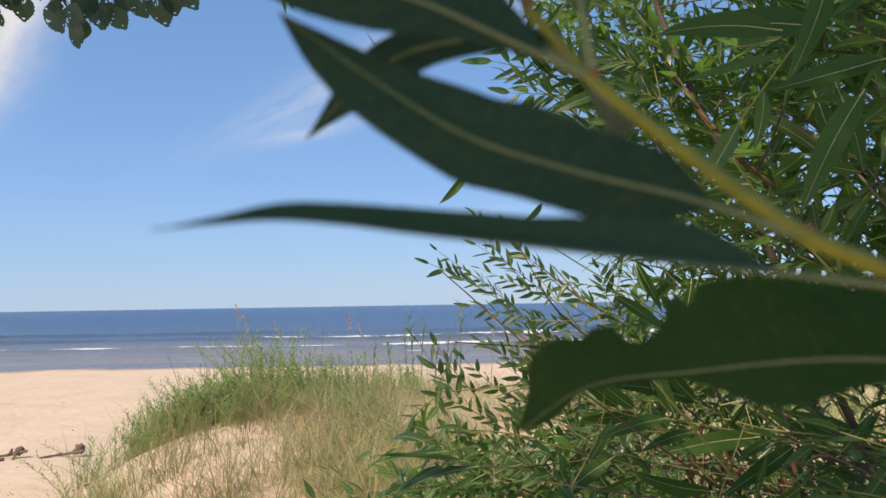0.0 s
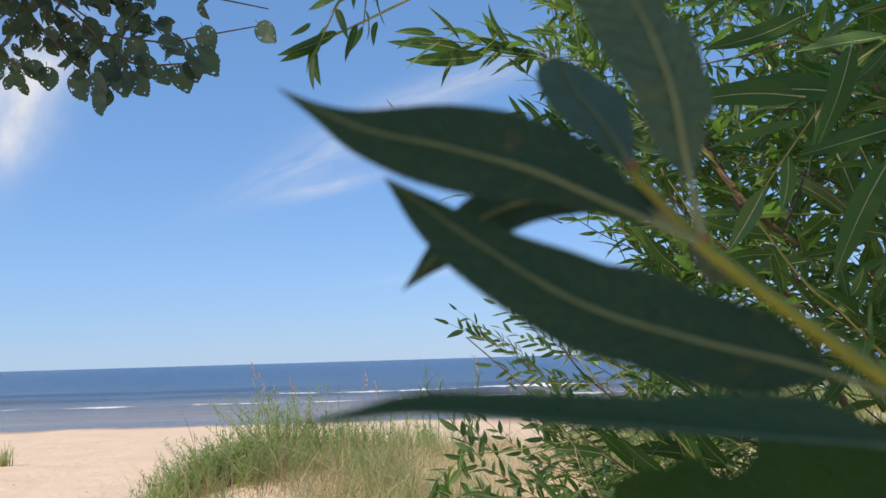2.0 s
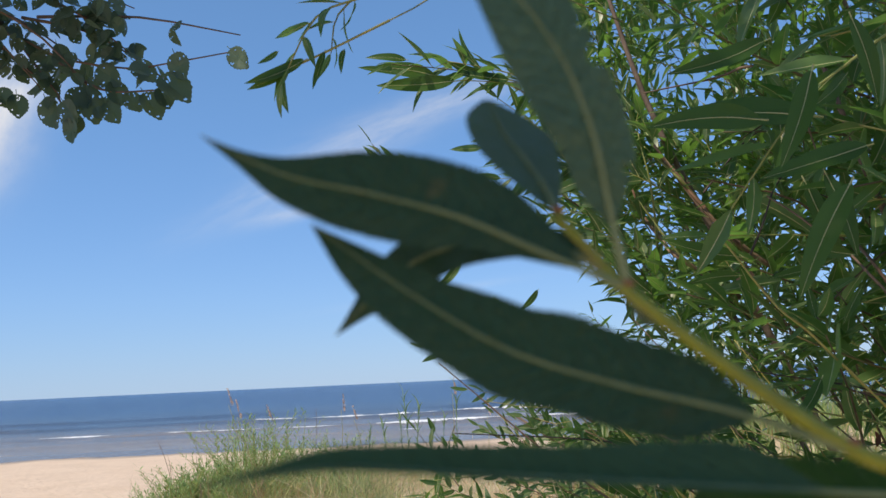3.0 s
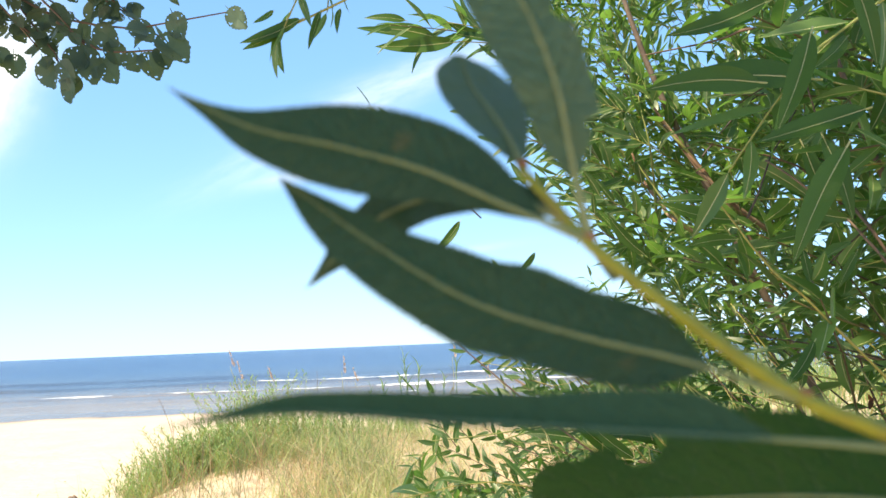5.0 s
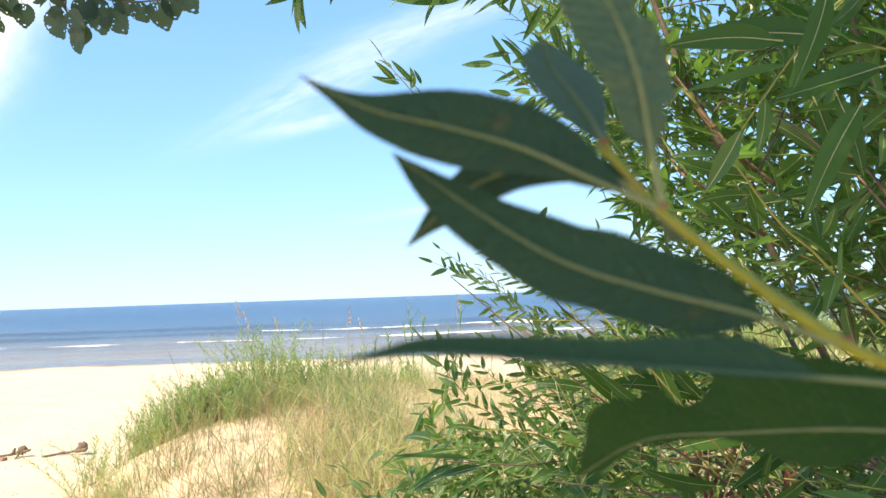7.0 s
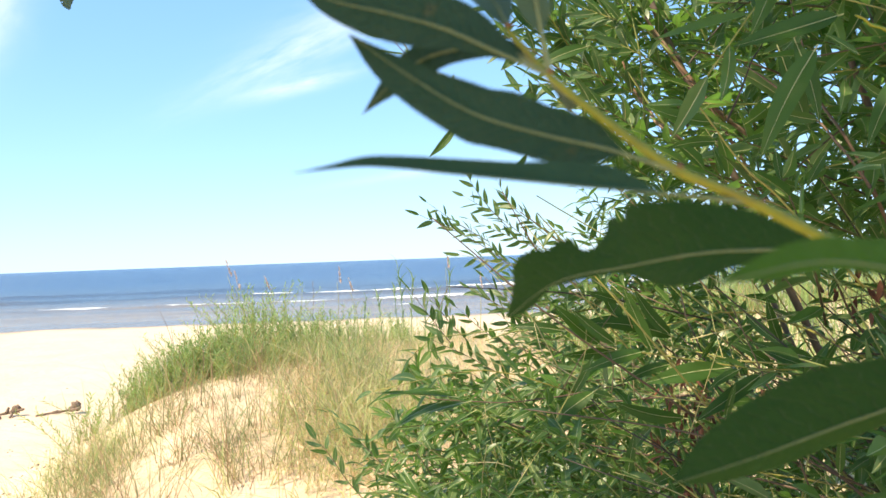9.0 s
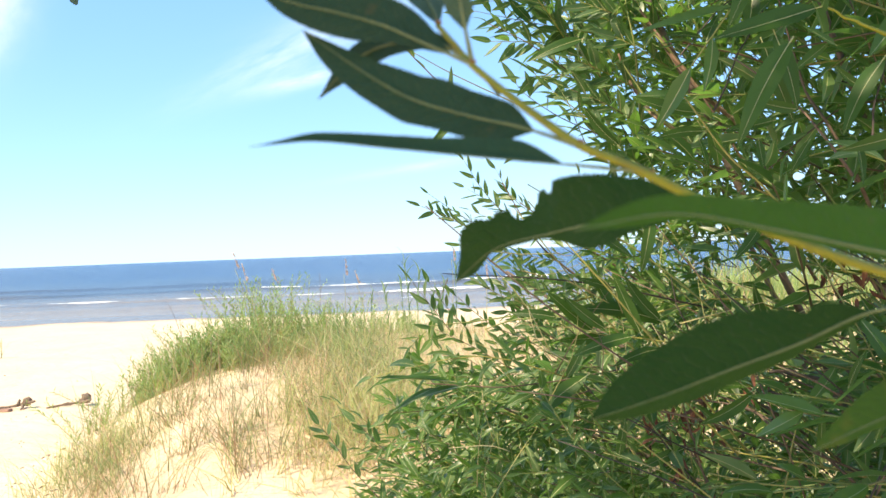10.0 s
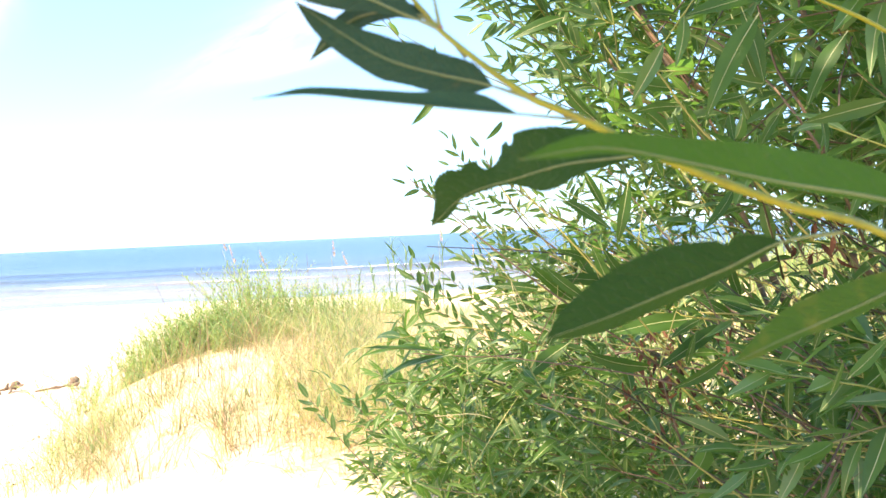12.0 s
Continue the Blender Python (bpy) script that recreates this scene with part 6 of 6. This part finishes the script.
    bare_twigs((
        ((0.678, 1.600, 1.441), (0.728, 1.600, 1.434), (0.789, 1.600, 1.410), (0.821, 1.600, 1.364), (0.95, 1.7, 1.25)),
    ), BARK, 0.0030, 0.0055, rng)
    # thin twigs that cross one another low in the bush
    for _ in range(44):
        a, b, d = rng.uniform(0.14, 0.64), rng.uniform(-0.40, -0.02), rng.uniform(1.25, 1.9)
        p = EYE + Vector((a * d, d, b * d))
        run = Vector((rng.uniform(-1.0, -0.3), rng.gauss(0, 0.2), rng.uniform(-0.15, 0.9))).normalized() * rng.uniform(0.14, 0.30)
        sag = Vector((rng.gauss(0, 0.012), rng.gauss(0, 0.012), rng.uniform(-0.02, 0.025)))
        q = p - run + Vector((0.05, 0.15, -0.05))
        v, f = tube([q - BASE, p - BASE + sag, p + run - BASE], 0.0021, 0.0009, 10, 5, 0.04, rng)
        smooth(mesh_part("bare_twig", (v, f, None), rng.choice((TWIG_YELLOW, TWIG_MIX, BARK_RED, TWIG_BROWN, TWIG_DARK)), bush))
    # fine pale twigs all through the lower bush
    fv, ff = [], []
    for _ in range(210):
        b = rng.uniform(-0.42, 0.0)
        a, d = rng.uniform(max(0.02, left_edge(b) + 0.05), 0.66), rng.uniform(1.35, 2.4)
        p = EYE + Vector((a * d, d, b * d))
        if p.z < ground_height(p.x, p.y) + 0.1:
            continue
        run = Vector((rng.gauss(-0.3, 0.5), rng.gauss(0, 0.3), rng.uniform(0.0, 1.0))).normalized() * rng.uniform(0.05, 0.13)
        knee = Vector((rng.gauss(0, 0.012), rng.gauss(0, 0.012), rng.gauss(0, 0.012)))
        tube([p - run - BASE, p + knee - BASE, p + run - BASE], 0.0011, 0.0005, 5, 4, 0.1, rng, fv, ff)
    smooth(mesh_part("brushwood", (fv, ff, None), TWIG_PALE, bush))["kind"] = "stuff"
    for i, m in enumerate(single_leaves):
        ob = new("leaf", WILLOW[i % len(WILLOW)])
        ob.parent = bush
        ob.matrix_local = Matrix.Translation(-BASE) @ m
    for i, m in enumerate(large_leaves):
        ob = new("leaf", LARGE[i % len(LARGE)])
        ob.parent = bush
        ob.matrix_local = Matrix.Translation(-BASE) @ m
    for i, m in enumerate(broad_leaves):
        ob = new("leaf", BROAD[i % len(BROAD)])
        ob.parent = bush
        ob.matrix_local = Matrix.Translation(-BASE) @ m


build_bush()

# ---- the willow branch close by ----
branch = tagged(new("willow_branch"), "yellow-green willow branch with large dark serrated leaves", "branch")
KNOT = Vector((0.3286, 0.25, 1.6333))
branch.location = KNOT


def near_leaf(ctrl, outline, face, label="", material=None, rib=0.00040, stalk=0.16, foot=1.0, lit=None, **kw):
    """One large leaf of the close branch: blade and midrib, whose stalk joins the stem."""
    ctrl = [Vector(p) - KNOT for p in ctrl]
    pts, _ = spline(ctrl, 50)
    cut = int(stalk * 50)
    on_blade = [pts[cut + round(k * (50 - cut) / 9)] for k in range(10)]
    blade = smooth(mesh_part("leaf", leaf_blade(on_blade, outline, face, **kw), material or LEAF_NEAR, branch, label))
    # the half turned to the sun is lighter by material, not by lamp
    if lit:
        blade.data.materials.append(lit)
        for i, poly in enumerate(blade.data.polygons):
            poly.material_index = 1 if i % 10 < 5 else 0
    lift = Vector(face).normalized() * 0.0002
    v, f = tube([p + lift for p in ctrl], lambda t: rib * (0.30 + 1.2 * (1 - t) + foot * max(0.0, 1 - t / max(0.12, stalk)) ** 0.7), 0, 36, 8)
    smooth(mesh_part("midrib", (v, f, None), RIB, blade))


# the leaves of the shoot, from its tip down
near_leaf([(0.0379, 0.1537, 1.7664), (0.0237, 0.1545, 1.7733), (0.0092, 0.1554, 1.7805), (-0.0064, 0.1566, 1.7857), (-0.0223, 0.1566, 1.7900), (-0.0368, 0.1560, 1.7977)],
          ((0.6, 0.2), (5.8, 2.1), (9.2, 4.2), (9.75, 7.0), (9.1, 7.9), (7.3, 7.4), (4.2, 5.2), (1.3, 2.1), (0, 0)), (0.05, -1, 0.1), seed=1, wave=0.02, fold=0.08, stalk=0.10)
near_leaf([(0.0702, 0.1465, 1.7376), (0.0537, 0.1498, 1.7442), (0.0356, 0.1530, 1.7495), (0.0170, 0.1560, 1.7564), (-0.0005, 0.1588, 1.7679), (-0.0179, 0.1614, 1.7814)],
          ((0.4, 0.3), (6.5, 5.6), (8.2, 7.2), (8.9, 7.6), (10.0, 7.5), (8.8, 8.3), (8.2, 7.9), (5.8, 7.6), (3.8, 6.4), (2.2, 4.3), (0.1, 0)), (0.1, -1, 0.15), seed=2, wave=0.05, fold=0.10, stalk=0.16)
near_leaf([(0.0360, 0.1560, 1.7695), (0.0250, 0.1620, 1.7760), (0.0108, 0.1716, 1.7779), (0.0006, 0.1764, 1.7754), (-0.0082, 0.1796, 1.7690), (-0.0162, 0.1820, 1.7616)],
          ((0.9, 0.6), (3.6, 2.6), (5.0, 4.0), (5.6, 5.2), (5.6, 5.7), (5.2, 5.4), (3.5, 3.7), (1.6, 1.8), (0, 0)), (0, -1, 0.3), seed=3, stalk=0.06)
near_leaf([(0.0277, 0.1589, 1.7808), (0.0258, 0.1627, 1.7873), (0.0230, 0.1675, 1.7940), (0.0198, 0.1727, 1.8009), (0.0177, 0.1779, 1.8093)],
          ((0.5, 0.4), (2.6, 3.4), (4.9, 5.4), (7.0, 6.9), (8.6, 7.4), (8.8, 7.4), (6.4, 6.4), (0.6, 1.4)), (0.3, -1, 0.3), seed=4, stalk=0.02, material=LEAF_GREY, label="young curled leaf at the shoot tip")
near_leaf([(0.0383, 0.1537, 1.7662), (0.0358, 0.1515, 1.7803), (0.0333, 0.1500, 1.7946), (0.0284, 0.1500, 1.8087), (0.0201, 0.1508, 1.8217), (0.0086, 0.1520, 1.8323)],
          ((0.6, 0.8), (3.9, 4.6), (6.2, 5.7), (6.4, 6.7), (6.5, 8.2), (6.3, 9.0), (6.6, 9.0), (7.2, 8.5), (7.6, 7.0), (7.8, 4.9), (5.6, 2.4), (0, 0)), (-0.15, -1, 0), material=LEAF_GREY, seed=5,
          bites=((0.42, 0.50, 1, 0.40), (0.12, 0.16, 1, 0.35), (0.55, 0.58, 1, 0.2)), wave=0.06, fold=0.1, label="upright leaf eaten at one edge")
near_leaf([(0.0928, 0.1455, 1.7277), (0.0740, 0.1448, 1.7303), (0.0522, 0.1417, 1.7327), (0.0300, 0.1380, 1.7352), (0.0089, 0.1342, 1.7376), (-0.0110, 0.1309, 1.7398), (-0.0298, 0.1278, 1.7385)],
          ((0.8, 0.5), (5.6, 2.2), (5.8, 2.6), (4.4, 2.6), (3.9, 2.6), (3.5, 2.4), (2.7, 2.0), (1.2, 1.0), (0, 0)), (0, -0.61, 0.79), seed=6, material=LEAF_EDGE, rib=0.00034, wave=0.03, fold=0.776, stalk=0.24,
          label="long leaf seen almost edge on")
near_leaf([(0.1224, 0.1480, 1.7155), (0.1066, 0.1650, 1.7152), (0.0885, 0.1830, 1.7148), (0.0697, 0.2060, 1.7110), (0.0489, 0.2290, 1.7058), (0.0318, 0.2480, 1.6918)],
          ((2.0, 1.0), (6.5, 2.0), (11.3, 3.9), (14.3, 5.6), (16.9, 8.8), (19.0, 9.0), (19.5, 5.4), (17.5, 1.8), (13.4, 1.6), (13.8, 1.5), (14.4, 1.6), (6.0, 3.0), (0, 0)), (0.15, -0.95, 0.1), seed=7, stalk=0.12,
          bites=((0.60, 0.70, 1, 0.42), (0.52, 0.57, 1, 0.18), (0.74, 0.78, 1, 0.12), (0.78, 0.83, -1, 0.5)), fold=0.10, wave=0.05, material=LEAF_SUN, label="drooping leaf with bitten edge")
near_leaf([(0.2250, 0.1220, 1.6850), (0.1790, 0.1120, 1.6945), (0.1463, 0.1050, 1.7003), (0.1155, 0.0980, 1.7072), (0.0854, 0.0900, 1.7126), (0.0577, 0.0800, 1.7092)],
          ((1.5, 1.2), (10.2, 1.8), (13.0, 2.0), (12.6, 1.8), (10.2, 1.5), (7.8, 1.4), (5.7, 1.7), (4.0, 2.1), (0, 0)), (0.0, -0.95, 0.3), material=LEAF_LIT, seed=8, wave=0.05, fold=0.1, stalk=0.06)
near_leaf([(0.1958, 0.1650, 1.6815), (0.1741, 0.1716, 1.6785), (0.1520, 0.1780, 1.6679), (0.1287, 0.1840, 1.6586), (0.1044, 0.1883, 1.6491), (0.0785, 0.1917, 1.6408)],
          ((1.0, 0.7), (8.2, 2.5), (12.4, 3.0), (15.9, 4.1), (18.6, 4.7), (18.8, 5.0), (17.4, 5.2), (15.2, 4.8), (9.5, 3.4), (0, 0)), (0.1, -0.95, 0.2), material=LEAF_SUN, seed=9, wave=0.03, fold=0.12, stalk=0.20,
          bites=((0.16, 0.21, 1, 0.2),), lit=LEAF_HALF_LIT)
near_leaf([(0.2531, 0.1800, 1.6709), (0.2344, 0.1808, 1.6611), (0.2152, 0.1816, 1.6520), (0.1953, 0.1822, 1.6440), (0.1753, 0.1826, 1.6362), (0.1560, 0.1830, 1.6278)],
          ((1.0, 0.8), (6.2, 2.4), (8.8, 2.9), (10.7, 3.6), (11.7, 3.7), (11.8, 3.0), (9.4, 2.5), (5.2, 2.4), (0, 0)), (0.1, -0.9, 0.3), material=LEAF_SPOT, seed=10, wave=0.03, stalk=0.1, label="leaf with yellow and brown spots")
# a short leaf that stands away behind the fork
near_leaf([(0.0405, 0.1550, 1.7640), (0.0430, 0.1640, 1.7645), (0.0460, 0.1760, 1.7640), (0.0490, 0.1880, 1.7610)],
          ((0.5, 0.5), (3.6, 3.4), (5.4, 5.2), (5.0, 4.8), (2.8, 2.8), (0, 0)), (0.5, -0.35, 0.8), seed=11, stalk=0.08, rib=0.0003)

STEM = [(0.0274, 0.1589, 1.7807), (0.0330, 0.1560, 1.7730), (0.0380, 0.1535, 1.7660), (0.0490, 0.1505, 1.7555), (0.0600, 0.1485, 1.7462), (0.0710, 0.1466, 1.7377),
        (0.0820, 0.1460, 1.7325), (0.0928, 0.1456, 1.7272), (0.1151, 0.1470, 1.7155), (0.1400, 0.1500, 1.7045), (0.1728, 0.1580, 1.6928), (0.2169, 0.1710, 1.6797), (0.3286, 0.2500, 1.6333), (0.62, 0.60, 1.45), (1.0, 1.3, 1.2), (1.45, 2.3, 0.75)]
v, f = tube([Vector(p) - KNOT for p in STEM], lambda t: 0.00085 + 0.0006 * min(1.0, t / 0.3) + 0.0004 * min(1.0, max(0.0, t - 0.3) / 0.4) + 0.006 * max(0.0, t - 0.8) / 0.2, 0, 130, 12, 0.04, random.Random(5))
smooth(mesh_part("stem", (v, f, None), BARK_YOUNG, branch))
for i, r in ((0, 0.0006), (2, 0.0006), (5, 0.0007), (7, 0.0007)):
    bm = bmesh.new()
    bmesh.ops.create_icosphere(bm, subdivisions=2, radius=r)
    for vv in bm.verts:
        vv.co = Vector((vv.co.x * 1.9 - vv.co.z * 0.6, vv.co.y * 0.8, vv.co.z * 1.2))
    ob = smooth(part("bud", bm, BUD, branch, "small reddish brown bud"))
    ob.location = Vector(STEM[i]) - KNOT + Vector((0.0004, -0.0008, 0.0010))
